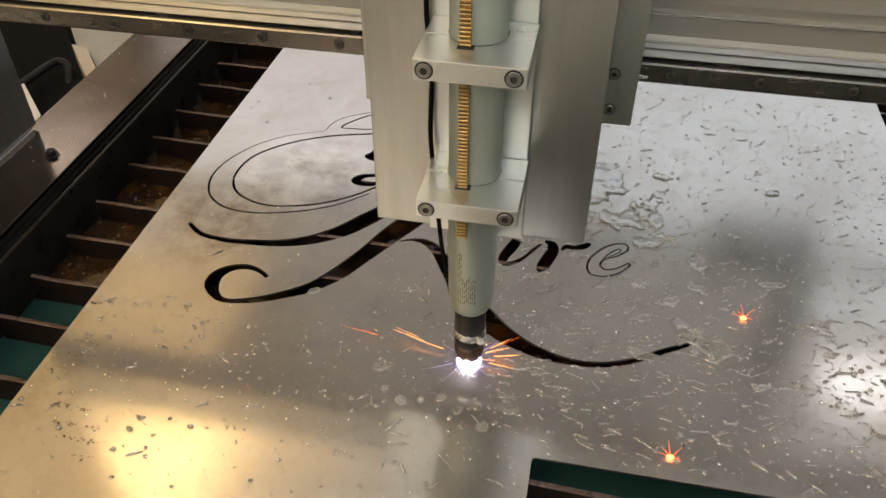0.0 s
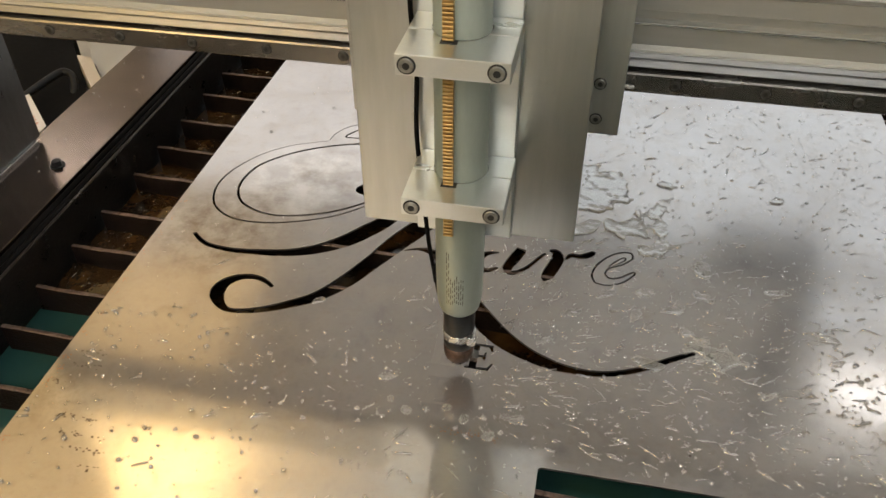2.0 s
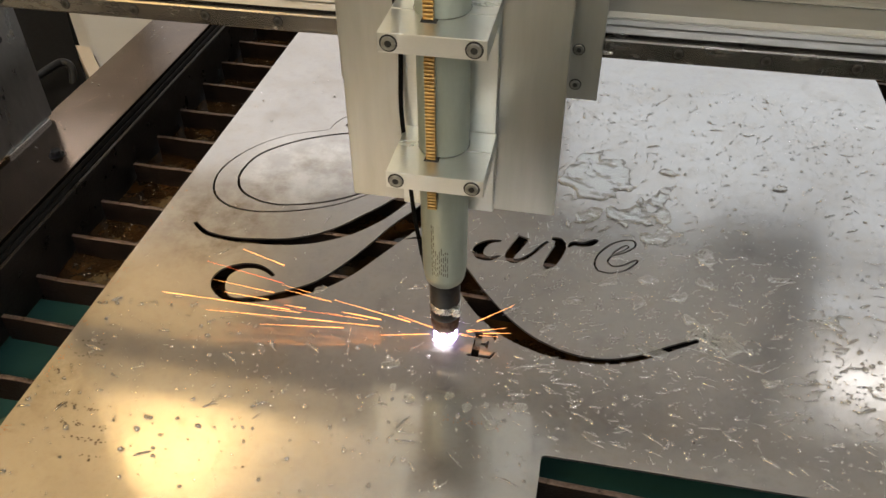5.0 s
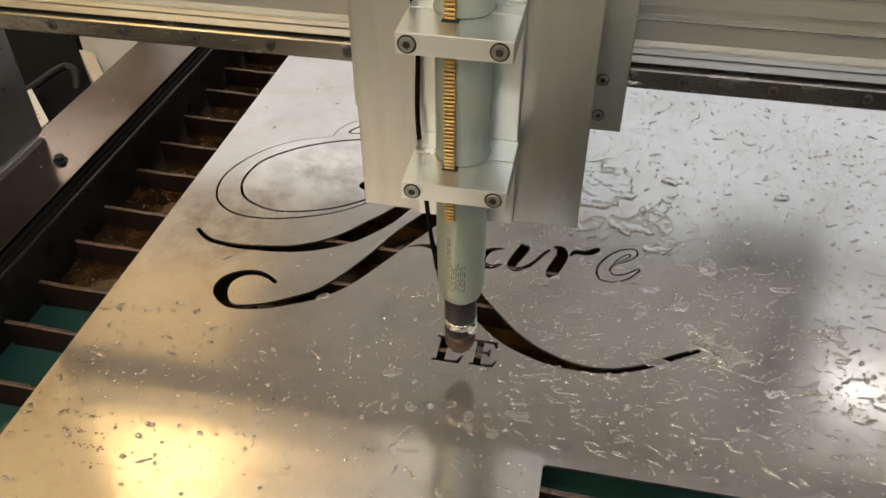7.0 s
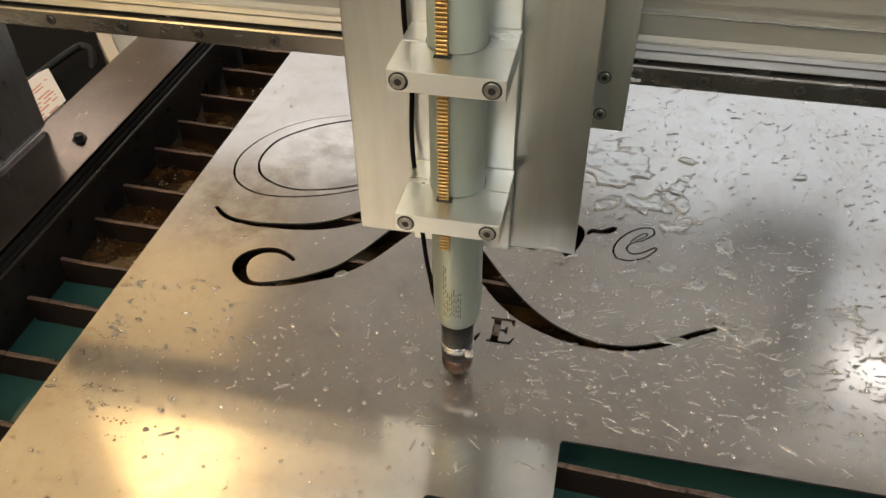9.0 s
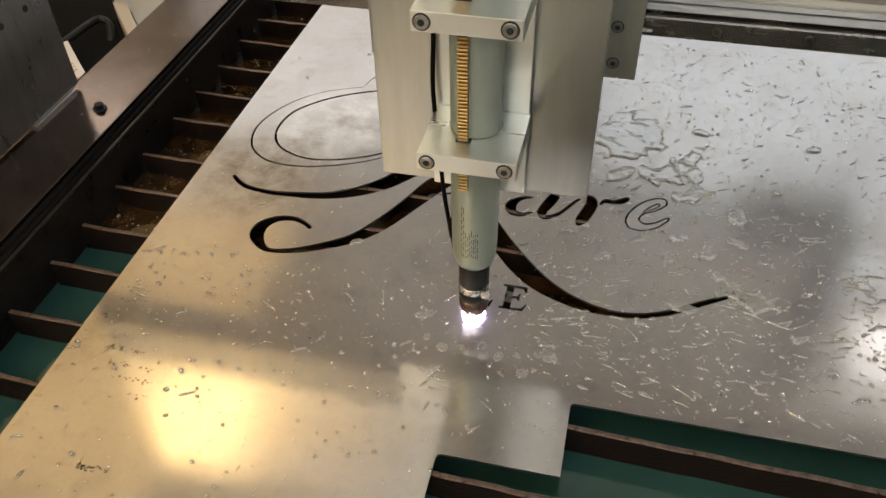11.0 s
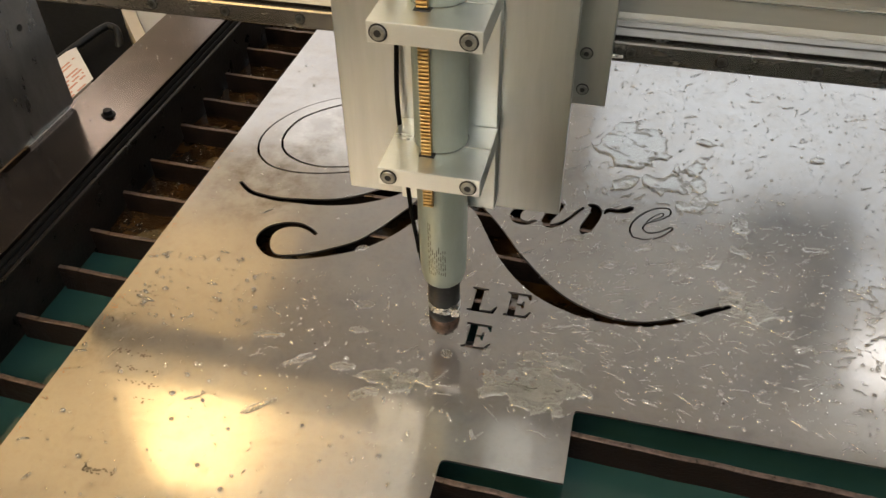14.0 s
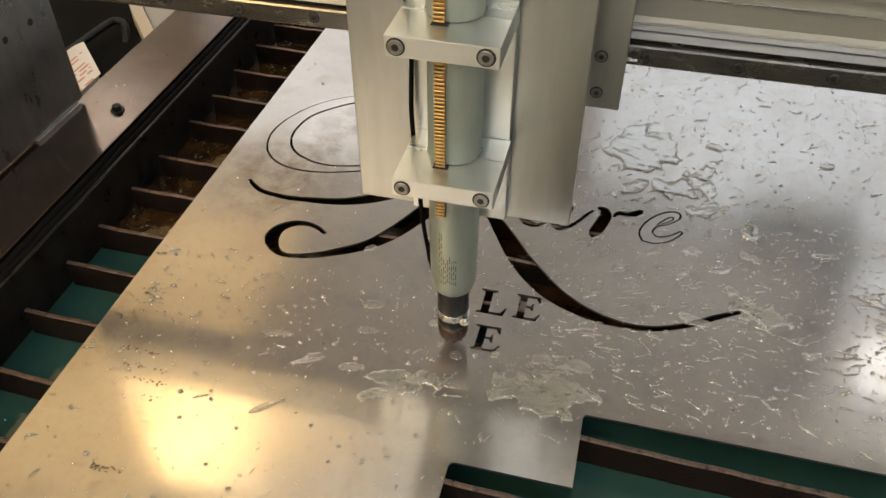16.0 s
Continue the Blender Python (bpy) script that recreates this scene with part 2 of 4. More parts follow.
def box(x0, x1, y0, y1, z0, z1, bevel=0.0, seg=2, bm=None):
    own = bm is None
    bm = bm or bmesh.new()
    made = bmesh.ops.create_cube(bm, size=1, matrix=Matrix.LocRotScale(((x0 + x1) / 2, (y0 + y1) / 2, (z0 + z1) / 2), None, (x1 - x0, y1 - y0, z1 - z0)))
    if bevel and own:
        bmesh.ops.bevel(bm, geom=bm.edges[:], offset=bevel, segments=seg, affect="EDGES", profile=0.5)
    return bm


def lathe(profile, n=40, centre=(0, 0, 0), bm=None, closed_ends=True):
    """Turns (radius, height) pairs round the z axis."""
    bm = bm or bmesh.new()
    rings = []
    for r, z in profile:
        rings.append([bm.verts.new((centre[0] + r * math.cos(2 * math.pi * i / n), centre[1] + r * math.sin(2 * math.pi * i / n), centre[2] + z)) for i in range(n)])
    for a, b in zip(rings, rings[1:]):
        for i in range(n):
            bm.faces.new((a[i], a[(i + 1) % n], b[(i + 1) % n], b[i]))
    if closed_ends:
        bm.faces.new(rings[0][::-1])
        bm.faces.new(rings[-1])
    return bm


def extrude_x(points, x0, x1):
    """A solid bar along x with the closed outline points (y, z)."""
    bm = bmesh.new()
    a = [bm.verts.new((x0, y, z)) for y, z in points]
    b = [bm.verts.new((x1, y, z)) for y, z in points]
    n = len(points)
    for i in range(n):
        bm.faces.new((a[i], a[(i + 1) % n], b[(i + 1) % n], b[i]))
    bm.faces.new(a[::-1])
    bm.faces.new(b)
    bmesh.ops.recalc_face_normals(bm, faces=bm.faces[:])
    return bm


def tube(points, radius, n=10, bm=None, tip=1.0):
    """A round tube along points; tip scales the last radius."""
    bm = bm or bmesh.new()
    pts = [Vector(p) for p in points]
    rings = []
    for i, p in enumerate(pts):
        d = (pts[min(i + 1, len(pts) - 1)] - pts[max(i - 1, 0)]).normalized()
        u = d.orthogonal().normalized()
        if rings:
            u = (last - d * last.dot(d)).normalized()
        last = u
        w = d.cross(u)
        r = radius * (1 + (tip - 1) * i / max(1, len(pts) - 1))
        rings.append([bm.verts.new(p + r * (u * math.cos(2 * math.pi * k / n) + w * math.sin(2 * math.pi * k / n))) for k in range(n)])
    for a, b in zip(rings, rings[1:]):
        for k in range(n):
            bm.faces.new((a[k], a[(k + 1) % n], b[(k + 1) % n], b[k]))
    bm.faces.new(rings[0][::-1])
    bm.faces.new(rings[-1])
    return bm


def spline(points, per=8):
    """A smooth line through points of any dimension (Catmull-Rom)."""
    p = [np.array(q, float) for q in points]
    p = [2 * p[0] - p[1]] + p + [2 * p[-1] - p[-2]]
    out = []
    for i in range(1, len(p) - 2):
        for k in range(per):
            t = k / per
            out.append(0.5 * (2 * p[i] + (p[i + 1] - p[i - 1]) * t + (2 * p[i - 1] - 5 * p[i] + 4 * p[i + 1] - p[i + 2]) * t * t
                              + (3 * p[i] - p[i - 1] - 3 * p[i + 1] + p[i + 2]) * t ** 3))
    out.append(p[-2])
    return out


def stroke(points, per=8):
    """The closed outline of a pen stroke through (x, y, width)."""
    s = spline(points, per)
    left, right = [], []
    for i, q in enumerate(s):
        d = s[min(i + 1, len(s) - 1)][:2] - s[max(i - 1, 0)][:2]
        d = d / (np.linalg.norm(d) + 1e-12)
        n = np.array([-d[1], d[0]])
        left.append(q[:2] + n * q[2] / 2)
        right.append(q[:2] - n * q[2] / 2)
    cap = [s[-1][:2] + (s[-1][:2] - s[-2][:2]) / (np.linalg.norm(s[-1][:2] - s[-2][:2]) + 1e-12) * s[-1][2] * 0.4]
    return [tuple(q) for q in left + cap + right[::-1]]


def ring(points, width, per=8):
    """Outer and inner outline of a closed narrow cut."""
    pts = list(points)
    s = spline(pts + [pts[0]], per)[:-1]
    c = len(s)
    outer, inner = [], []
    for i, q in enumerate(s):
        d = s[(i + 1) % c] - s[i - 1]
        d = d / (np.linalg.norm(d) + 1e-12)
        n = np.array([-d[1], d[0]])
        outer.append(tuple(q + n * width / 2))
        inner.append(tuple(q - n * width / 2))
    return [outer, inner]


def rounded(points, radii, n=5):
    """A polygon whose corners are rounded by the given radii."""
    out = []
    k = len(points)
    for i in range(k):
        p, r = Vector(points[i]), radii[i]
        if r <= 0:
            out.append(tuple(p))
            continue
        a, b = (Vector(points[i - 1]) - p).normalized(), (Vector(points[(i + 1) % k]) - p).normalized()
        p0, p1 = p + a * r, p + b * r
        for j in range(n + 1):
            t = j / n
            out.append(tuple((1 - t) ** 2 * p0 + 2 * t * (1 - t) * p + t * t * p1))
    return out


def plate_mesh(loops, z0, z1, materials):
    """A flat plate between z0 and z1 with the first loop outside and the others cut out. The rims take the second material."""
    cu = bpy.data.curves.new("outline", "CURVE")
    cu.dimensions, cu.fill_mode, cu.extrude = "2D", "BOTH", (z1 - z0) / 2
    for loop in loops:
        sp = cu.splines.new("POLY")
        sp.points.add(len(loop) - 1)
        for q, (x, y) in zip(sp.points, loop):
            q.co = (x, y, 0, 1)
        sp.use_cyclic_u = True
    ob = new("outline", cu)
    dg = bpy.context.evaluated_depsgraph_get()
    me = bpy.data.meshes.new_from_object(ob.evaluated_get(dg))
    bpy.data.objects.remove(ob)
    me.transform(Matrix.Translation((0, 0, (z0 + z1) / 2)))
    me.materials.clear()
    for m in materials:
        me.materials.append(m)
    for f in me.polygons:
        f.use_smooth = False
        f.material_index = 0 if abs(f.normal.z) > 0.5 or len(materials) < 2 else 1
    return me


def empty(name, label, category, group="", kind="", at=(0, 0, 0)):
    ob = new(name)
    ob.location = at
    return tagged(ob, label, category, group, kind)


def screw_head(parent, x, y, z, r=0.005, name="bolt", cap=None):
    """A socket-head bolt that faces the camera side (-y); dark discs paint its counterbore and socket shade."""
    turn = Matrix.Translation((x, y, z)) @ Matrix.Rotation(radians(90), 4, "X")
    bm = lathe([(r * 1.22, -0.0005), (r * 1.22, 0.0003), (r * 1.06, 0.0004)], 24)
    bm.transform(turn)
    b = part(name, bm, RECESS_SHADE, parent)
    bm = lathe([(r, -0.0005), (r, 0.0008), (r * 0.9, 0.0014), (r * 0.48, 0.0014)], 24, closed_ends=False)
    bm.transform(turn)
    part("bolt_head", bm, cap or SCREW_CAP, b, smooth=False)
    bm = lathe([(r * 0.48, 0.0005), (r * 0.42, 0.0009)], 6)
    bm.transform(turn)
    part("hex_socket", bm, RECESS_SHADE, b)
    return b


# ---------------- workshop shell ----------------
def room():
    x0, x1, y0, y1, z0, z1 = -3.2, 3.2, -2.6, 3.1, -0.85, 3.0
    for name, b in (("wall_north", (x0, x1, y1, y1 + 0.1, z0, z1)), ("wall_south", (x0, x1, y0 - 0.1, y0, z0, z1)),
                    ("wall_west", (x0 - 0.1, x0, y0, y1, z0, z1)), ("wall_east", (x1, x1 + 0.1, y0, y1, z0, z1))):
        tagged(part(name, box(*b), PAINT), "plain painted workshop wall", "wall", kind="structure")
    tagged(part("floor", box(x0 - 0.1, x1 + 0.1, y0 - 0.1, y1 + 0.1, z0 - 0.1, z0), FLOOR), "grey concrete workshop floor", "floor", kind="structure")
    tagged(part("ceiling", box(x0 - 0.1, x1 + 0.1, y0 - 0.1, y1 + 0.1, z1, z1 + 0.1), CEIL), "plain pale workshop ceiling", "ceiling", kind="structure")
    # daylight windows in the far wall; the third pane is added to brighten reflections
    for i, (a, b, c, d) in enumerate(((0.05, 2.3, 0.9, 2.02), (-1.9, -0.45, 0.95, 2.0), (1.36, 2.4, 2.14, 2.46))):
        w = empty(f"window_{i + 1}", "bright workshop window or added pane with a grey frame", "window", kind="structure")
        part("pane", box(a, b, 3.085, 3.092, c, d), (WINDOW, WINDOW_WARM, WINDOW)[i], w)
        for f in ((a - 0.04, b + 0.04, c - 0.04, c), (a - 0.04, b + 0.04, d, d + 0.04)):
            part("window_frame", box(f[0], f[1], 3.07, 3.097, f[2], f[3]), SIDE, w)
        for f in ((a - 0.04, a, c, d), (b, b + 0.04, c, d)):
            part("window_frame", box(f[0], f[1], 3.07, 3.097, f[2], f[3]), SIDE, w)
    # ceiling lamps, and fill panels added out of view
    for name, label, mat, (a, b, c, d, z) in (
            ("lamp_or_fill_panel", "warm yellow lamp panel hanging from the ceiling", WARM, (-1.78, -1.22, -1.08, -0.62, 2.5)),
            ("lamp_or_fill_panel", "dim amber lamp diffuser hanging from the ceiling", WARM_DIM, (-3.15, -1.5, 1.1, 3.05, 2.5)),
            # the next two are added fill that lightens the beam mirrored in the sheet
            ("lamp_or_fill_panel", "broad amber panel added to brighten the beam's reflection", AMBER_FILL, (-2.5, -0.75, -2.5, -1.12, 2.5)),
            ("lamp_or_fill_panel", "broad white panel added to brighten the sheet's reflections", WHITE_FILL, (-0.70, 0.95, -2.1, -1.12, 2.5)),
            ("lamp_or_fill_panel", "white lamp panel hanging from the ceiling", TUBE, (1.44, 2.1, 2.60, 2.90, 2.5)),
            ):
        l = empty(name, label, "lamp", "ceiling lamps")
        part("diffuser", box(a, b, c, d, z, z + 0.015), mat, l)
        part("housing", box(a + 0.1, b - 0.1, c + 0.06, d - 0.06, z + 0.016, z + 0.06, 0.004), SIDE, l)
        for xx in (a + 0.15, b - 0.15):
            part("hanger", tube([(xx, (c + d) / 2, z + 0.06), (xx, (c + d) / 2, 3.0)], 0.004, 8), SIDE, l)


    # bare tubes behind the camera, added as unseen fill light
    for x, y in ((-1.6, -2.55), (0.1, -2.3), (1.8, -2.3), (-0.6, -0.2), (1.0, -0.2)):
        l = empty("fill_tube_lamp", "bare white tube added out of view as fill light", "lamp", "tube lamps")
        part("tube", tube([(x - 0.6, y, 2.40), (x + 0.6, y, 2.40)], 0.018, 12), FILL_TUBE, l, smooth=True)
        part("bracket", box(x - 0.62, x + 0.62, y - 0.02, y + 0.02, 2.47, 2.50, 0.003), SIDE, l)
        for xx in (x - 0.61, x + 0.61):
            part("hanger", box(xx - 0.008, xx + 0.008, y - 0.008, y + 0.008, 2.38, 3.0), SIDE, l)
    # a thin tube nobody sees, added so wet surfaces glint
    for x, y, z in ((-2.55, 3.0, 2.05),):
        l = empty("glint_led", "thin white tube added out of view for glints", "lamp", "tube lamps")
        part("tube", tube([(x - 0.4, y, z), (x + 0.4, y, z)], 0.007 if x < -1 else 0.0018, 8), LED, l, smooth=True)
        for xx in (x - 0.4, x + 0.4):
            part("hanger", tube([(xx, y, z), (xx, y, 3.0)], 0.003, 6), SIDE, l)
    # unseen grey and black block, added to darken what the sheet mirrors
    c = empty("reflection_block", "unseen grey block with a dark end, added for the sheet's reflection", "cabinet")
    part("body", box(-1.25, 1.10, 2.80, 3.098, 1.98, 2.99, 0.01), BLOCK_GREY, c)
    part("bottom_strip", box(0.80, 1.10, 2.79, 3.098, 1.86, 1.978, 0.006), BLACK, c, "dark strip added for the sheet's reflection")
    part("bottom_strip", box(-1.25, 0.798, 2.79, 3.098, 1.92, 1.978, 0.006), BLOCK_GREY, c)
    part("dark_end", box(1.102, 1.27, 2.78, 3.098, 1.86, 2.99, 0.008), BLACK, c, "dark end of the added block")


room()


# ---------------- cut sheet ----------------
E_SHAPE = [(0, 0), (0.86, 0), (1, 0.28), (0.93, 0.28), (0.80, 0.10), (0.42, 0.08), (0.42, 0.47), (0.58, 0.47), (0.64, 0.36), (0.70, 0.36),
           (0.70, 0.68), (0.64, 0.68), (0.58, 0.56), (0.42, 0.56), (0.42, 0.91), (0.76, 0.90), (0.86, 0.75), (0.92, 0.75), (0.90, 1), (0.0, 1),
           (0, 0.94), (0.14, 0.90), (0.14, 0.10), (0, 0.06)]
L_SHAPE = [(0, 0), (0.90, 0), (1, 0.32), (0.93, 0.32), (0.80, 0.11), (0.42, 0.09), (0.42, 0.90), (0.56, 0.94), (0.56, 1), (0, 1),
           (0, 0.94), (0.14, 0.90), (0.14, 0.10), (0, 0.06)]
LETTERS = [("letter_slug_e", E_SHAPE, 0.0685, 0.3140, 0.0230, 0.0285), ("letter_slug_l", L_SHAPE, 0.0375, 0.3130, 0.0255, 0.0285),
           ("letter_slug_e", E_SHAPE, 0.0415, 0.2720, 0.0235, 0.0275)]


def placed(shape, x, y, w, h, shrink=0.0):
    cx, cy = x + w / 2, y + h / 2
    return [(cx + (x + a * w - cx) * (1 - shrink), cy + (y + b * h - cy) * (1 - shrink)) for a, b in shape]


def sheet_loops():
    outer = rounded([(-0.265, -0.30), (0.051, -0.30), (0.051, 0.1655), (0.139, 0.1655), (0.139, 0.2295), (0.49, 0.2295), (0.49, 1.2), (-0.265, 1.2)],
                    [0, 0, 0.005, 0.0006, 0.004, 0, 0, 0])
    cuts, loops, eye = [], [], []
    # long arm and curled tail of the big script capital
    cuts.append(stroke([(-0.2255, 0.4370, 0.004), (-0.2150, 0.4280, 0.005), (-0.2030, 0.4220, 0.0055), (-0.179, 0.4190, 0.0065), (-0.151, 0.4210, 0.0085), (-0.124, 0.4255, 0.0105),
                        (-0.099, 0.4355, 0.014), (-0.075, 0.4530, 0.018), (-0.058, 0.4725, 0.020), (-0.043, 0.493, 0.018), (-0.026, 0.526, 0.012), (-0.014, 0.562, 0.006)]))
    cuts.append(stroke([(-0.121, 0.3765, 0.004), (-0.130, 0.3825, 0.005), (-0.142, 0.3860, 0.0065), (-0.156, 0.3830, 0.0085), (-0.1665, 0.3725, 0.0125), (-0.1675, 0.3590, 0.014),
                        (-0.159, 0.3460, 0.009), (-0.146, 0.3400, 0.0055), (-0.122, 0.3455, 0.0075), (-0.099, 0.3570, 0.010), (-0.077, 0.3720, 0.013),
                        (-0.058, 0.3955, 0.017), (-0.040, 0.428, 0.019), (-0.024, 0.460, 0.023), (-0.007, 0.490, 0.024), (0.009, 0.524, 0.02)]))
    # foot loop and the sweeping tail under the word
    cuts.append(stroke([(-0.015, 0.4500, 0.0012), (-0.001, 0.4550, 0.004), (0.013, 0.4525, 0.009), (0.026, 0.4405, 0.012), (0.042, 0.4175, 0.017), (0.0595, 0.3910, 0.0205),
                        (0.0785, 0.3680, 0.0215), (0.0970, 0.3510, 0.0195), (0.119, 0.3380, 0.0145), (0.144, 0.3295, 0.0105), (0.167, 0.3275, 0.0070),
                        (0.190, 0.3310, 0.006), (0.213, 0.3410, 0.006), (0.235, 0.3550, 0.006), (0.2545, 0.3665, 0.0045)]))
    # a
    cuts.append(stroke([(0.0760, 0.4650, 0.002), (0.0645, 0.4610, 0.006), (0.0565, 0.4500, 0.0105), (0.0590, 0.4400, 0.0095), (0.0680, 0.4370, 0.006), (0.0775, 0.4420, 0.003)]))
    cuts.append(stroke([(0.0970, 0.4745, 0.011), (0.0920, 0.4605, 0.0115), (0.0870, 0.4460, 0.0095), (0.0890, 0.4385, 0.007), (0.0965, 0.4400, 0.005), (0.1060, 0.4500, 0.004),
                        (0.1140, 0.4635, 0.0036), (0.1195, 0.4715, 0.003)]))
    # r
    cuts.append(stroke([(0.1230, 0.4775, 0.003), (0.1295, 0.4755, 0.009), (0.1320, 0.4670, 0.0115), (0.1290, 0.4540, 0.0125), (0.1250, 0.4420, 0.012), (0.1230, 0.4355, 0.009)]))
    cuts.append(stroke([(0.1395, 0.4670, 0.0025), (0.1440, 0.4735, 0.006), (0.1520, 0.4735, 0.0065), (0.1590, 0.4765, 0.008), (0.1650, 0.4820, 0.006)]))
    # e, only its outline is cut
    loops.append(("letter_slug", "steel letter slug still lying in the sheet", ring([(0.1845 + (x - 0.1850) * 1.13, 0.4625 + (y - 0.4610) * 1.08) for x, y in [(0.1680, 0.4480), (0.1700, 0.4600), (0.1785, 0.4740), (0.1890, 0.4830), (0.1985, 0.4845), (0.2000, 0.4770), (0.1915, 0.4670), (0.1815, 0.4605),
                  (0.1785, 0.4530), (0.1825, 0.4475), (0.1910, 0.4500), (0.2005, 0.4585), (0.2020, 0.4560), (0.1935, 0.4445), (0.1815, 0.4380), (0.1710, 0.4390)][::-1]], 0.0019)))
    eye.append(stroke([(0.1800, 0.4640, 0.0014), (0.1850, 0.4715, 0.0016), (0.1920, 0.4790, 0.0016), (0.1955, 0.4790, 0.0014), (0.1930, 0.4740, 0.0014), (0.1840, 0.4665, 0.0012)]))
    # loop of the capital: outer and inner outline, small upper loop
    cuts.append(stroke([(-0.147, 0.6250, 0.0008), (-0.166, 0.6170, 0.0009), (-0.189, 0.6050, 0.0010), (-0.214, 0.5810, 0.0013), (-0.232, 0.5470, 0.0018), (-0.2365, 0.5160, 0.0022),
                        (-0.228, 0.4890, 0.0023), (-0.211, 0.4725, 0.0023), (-0.192, 0.4655, 0.0022), (-0.168, 0.4650, 0.0022), (-0.140, 0.4710, 0.0022), (-0.114, 0.4810, 0.0020),
                        (-0.089, 0.4955, 0.0018), (-0.063, 0.5195, 0.0016)]))
    cuts.append(stroke([(-0.1455, 0.6265, 0.0009), (-0.143, 0.6410, 0.0010), (-0.132, 0.6590, 0.0011), (-0.102, 0.6780, 0.0012), (-0.06, 0.696, 0.0012)]))
    loops.append(("loop_slug", "large loop-shaped steel piece lying in the sheet", ring([(-0.091, 0.6310), (-0.127, 0.6205), (-0.156, 0.6075), (-0.183, 0.5890), (-0.206, 0.5630), (-0.2135, 0.5350), (-0.2105, 0.5120), (-0.199, 0.4945),
                  (-0.180, 0.4835), (-0.161, 0.4795), (-0.144, 0.4810), (-0.117, 0.4890), (-0.091, 0.5030), (-0.064, 0.5270), (-0.032, 0.572), (-0.042, 0.618)], 0.0027)))
    loops.append(("loop_slug", "small loop-shaped steel piece lying in the sheet", ring([(-0.101, 0.6730), (-0.117, 0.6570), (-0.1295, 0.6390), (-0.119, 0.6370), (-0.090, 0.6410), (-0.057, 0.655), (-0.067, 0.677)], 0.0022)))
    # dark slits inside the loop
    inner_cuts = []
    inner_cuts.append(stroke([(-0.087, 0.586, 0.005), (-0.077, 0.588, 0.020), (-0.063, 0.600, 0.020), (-0.052, 0.613, 0.006)]))
    inner_cuts.append(stroke([(-0.066, 0.552, 0.005), (-0.078, 0.548, 0.008), (-0.0835, 0.5395, 0.011), (-0.075, 0.5345, 0.008), (-0.063, 0.537, 0.007), (-0.053, 0.547, 0.005)]))
    letters = [placed(s, x, y, w, h) for _, s, x, y, w, h in LETTERS]
    pieces = []
    for name, label, pair in loops:
        pair.sort(key=lambda q: -abs(sum(a[0] * b[1] - b[0] * a[1] for a, b in zip(q, q[1:] + q[:1]))))
        cuts.append(pair[0])
        pieces.append((name, label, [pair[1]] + (eye if name == "letter_slug" else inner_cuts if "large" in label else [])))
    return [outer] + cuts + letters, pieces


SHEET_LOOPS, PIECES = sheet_loops()
sheet = tagged(part("steel_sheet", plate_mesh(SHEET_LOOPS, -0.002, 0.0, [STEEL, CUT_EDGE]), None),
               "wet grey steel sheet with script lettering cut out", "metal sheet")

for name, label, loops in PIECES:
    tagged(part(name, plate_mesh(loops, -0.002, -0.0001, [STEEL, CUT_EDGE]), None), label, "metal piece", "cut pieces")

slugs = []
for name, shape, x, y, w, h in LETTERS:
    me = plate_mesh([[(a - x - w / 2, b - y - h / 2) for a, b in placed(shape, x, y, w, h, 0.004)]], -0.002, -0.00002, [STEEL, CUT_EDGE])
    ob = tagged(part(name, me, None), "small steel letter slug cut from the sheet", "metal letter", "letter slugs")
    ob.location = (x + w / 2, y + h / 2, 0)
    slugs.append(ob)


# ---------------- water table ----------------
def water_table():
    t = empty("water_table", "dark steel water table with teal water and slats", "cutting table")
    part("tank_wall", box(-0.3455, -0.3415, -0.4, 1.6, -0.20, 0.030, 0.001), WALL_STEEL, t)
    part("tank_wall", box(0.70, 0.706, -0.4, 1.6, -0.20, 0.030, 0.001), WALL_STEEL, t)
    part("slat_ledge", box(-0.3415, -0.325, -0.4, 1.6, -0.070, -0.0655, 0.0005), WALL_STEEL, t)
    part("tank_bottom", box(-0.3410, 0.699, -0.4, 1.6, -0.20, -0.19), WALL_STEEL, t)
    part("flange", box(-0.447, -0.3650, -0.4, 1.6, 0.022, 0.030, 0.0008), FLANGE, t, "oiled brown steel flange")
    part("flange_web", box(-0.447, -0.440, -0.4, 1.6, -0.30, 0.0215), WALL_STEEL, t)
    for x, z, r in ((-0.3510, 0.0255, 0.0042), (-0.3600, 0.0245, 0.0042)):
        part("rubber_seal", tube([(x, -0.4, z), (x, 1.6, z)], r, 12), BLACK, t, smooth=True)
    for y in (0.480, 0.87):
        bm = lathe([(0.0075, 0.0), (0.0075, 0.0012)], 20, (-0.392, y, 0.030))
        lathe([(0.0055, 0.0012), (0.0055, 0.005), (0.0048, 0.0062)], 6, (-0.392, y, 0.030), bm)
        part("flange_bolt", bm, TIP_BLACK, t)
    return t


table = water_table()
w = part("water", box(-0.3413, 0.699, -0.4, 0.335, -0.185, -0.030), TEAL)
tagged(w, "still teal water in the cutting tank", "water", kind="structure")

# rusty sludge that fills the tank behind the clear water
rng = random.Random(4)
bm = bmesh.new()
bmesh.ops.create_grid(bm, x_segments=120, y_segments=120, size=0.5)
for v in bm.verts:
    v.co = Vector((-0.3413 + (v.co.x + 0.5) * 1.040, 0.336 + (v.co.y + 0.5) * 0.85, -0.026))
    v.co.z += 0.004 * noise.noise(v.co * 22) + 0.0018 * noise.noise(v.co * 70)
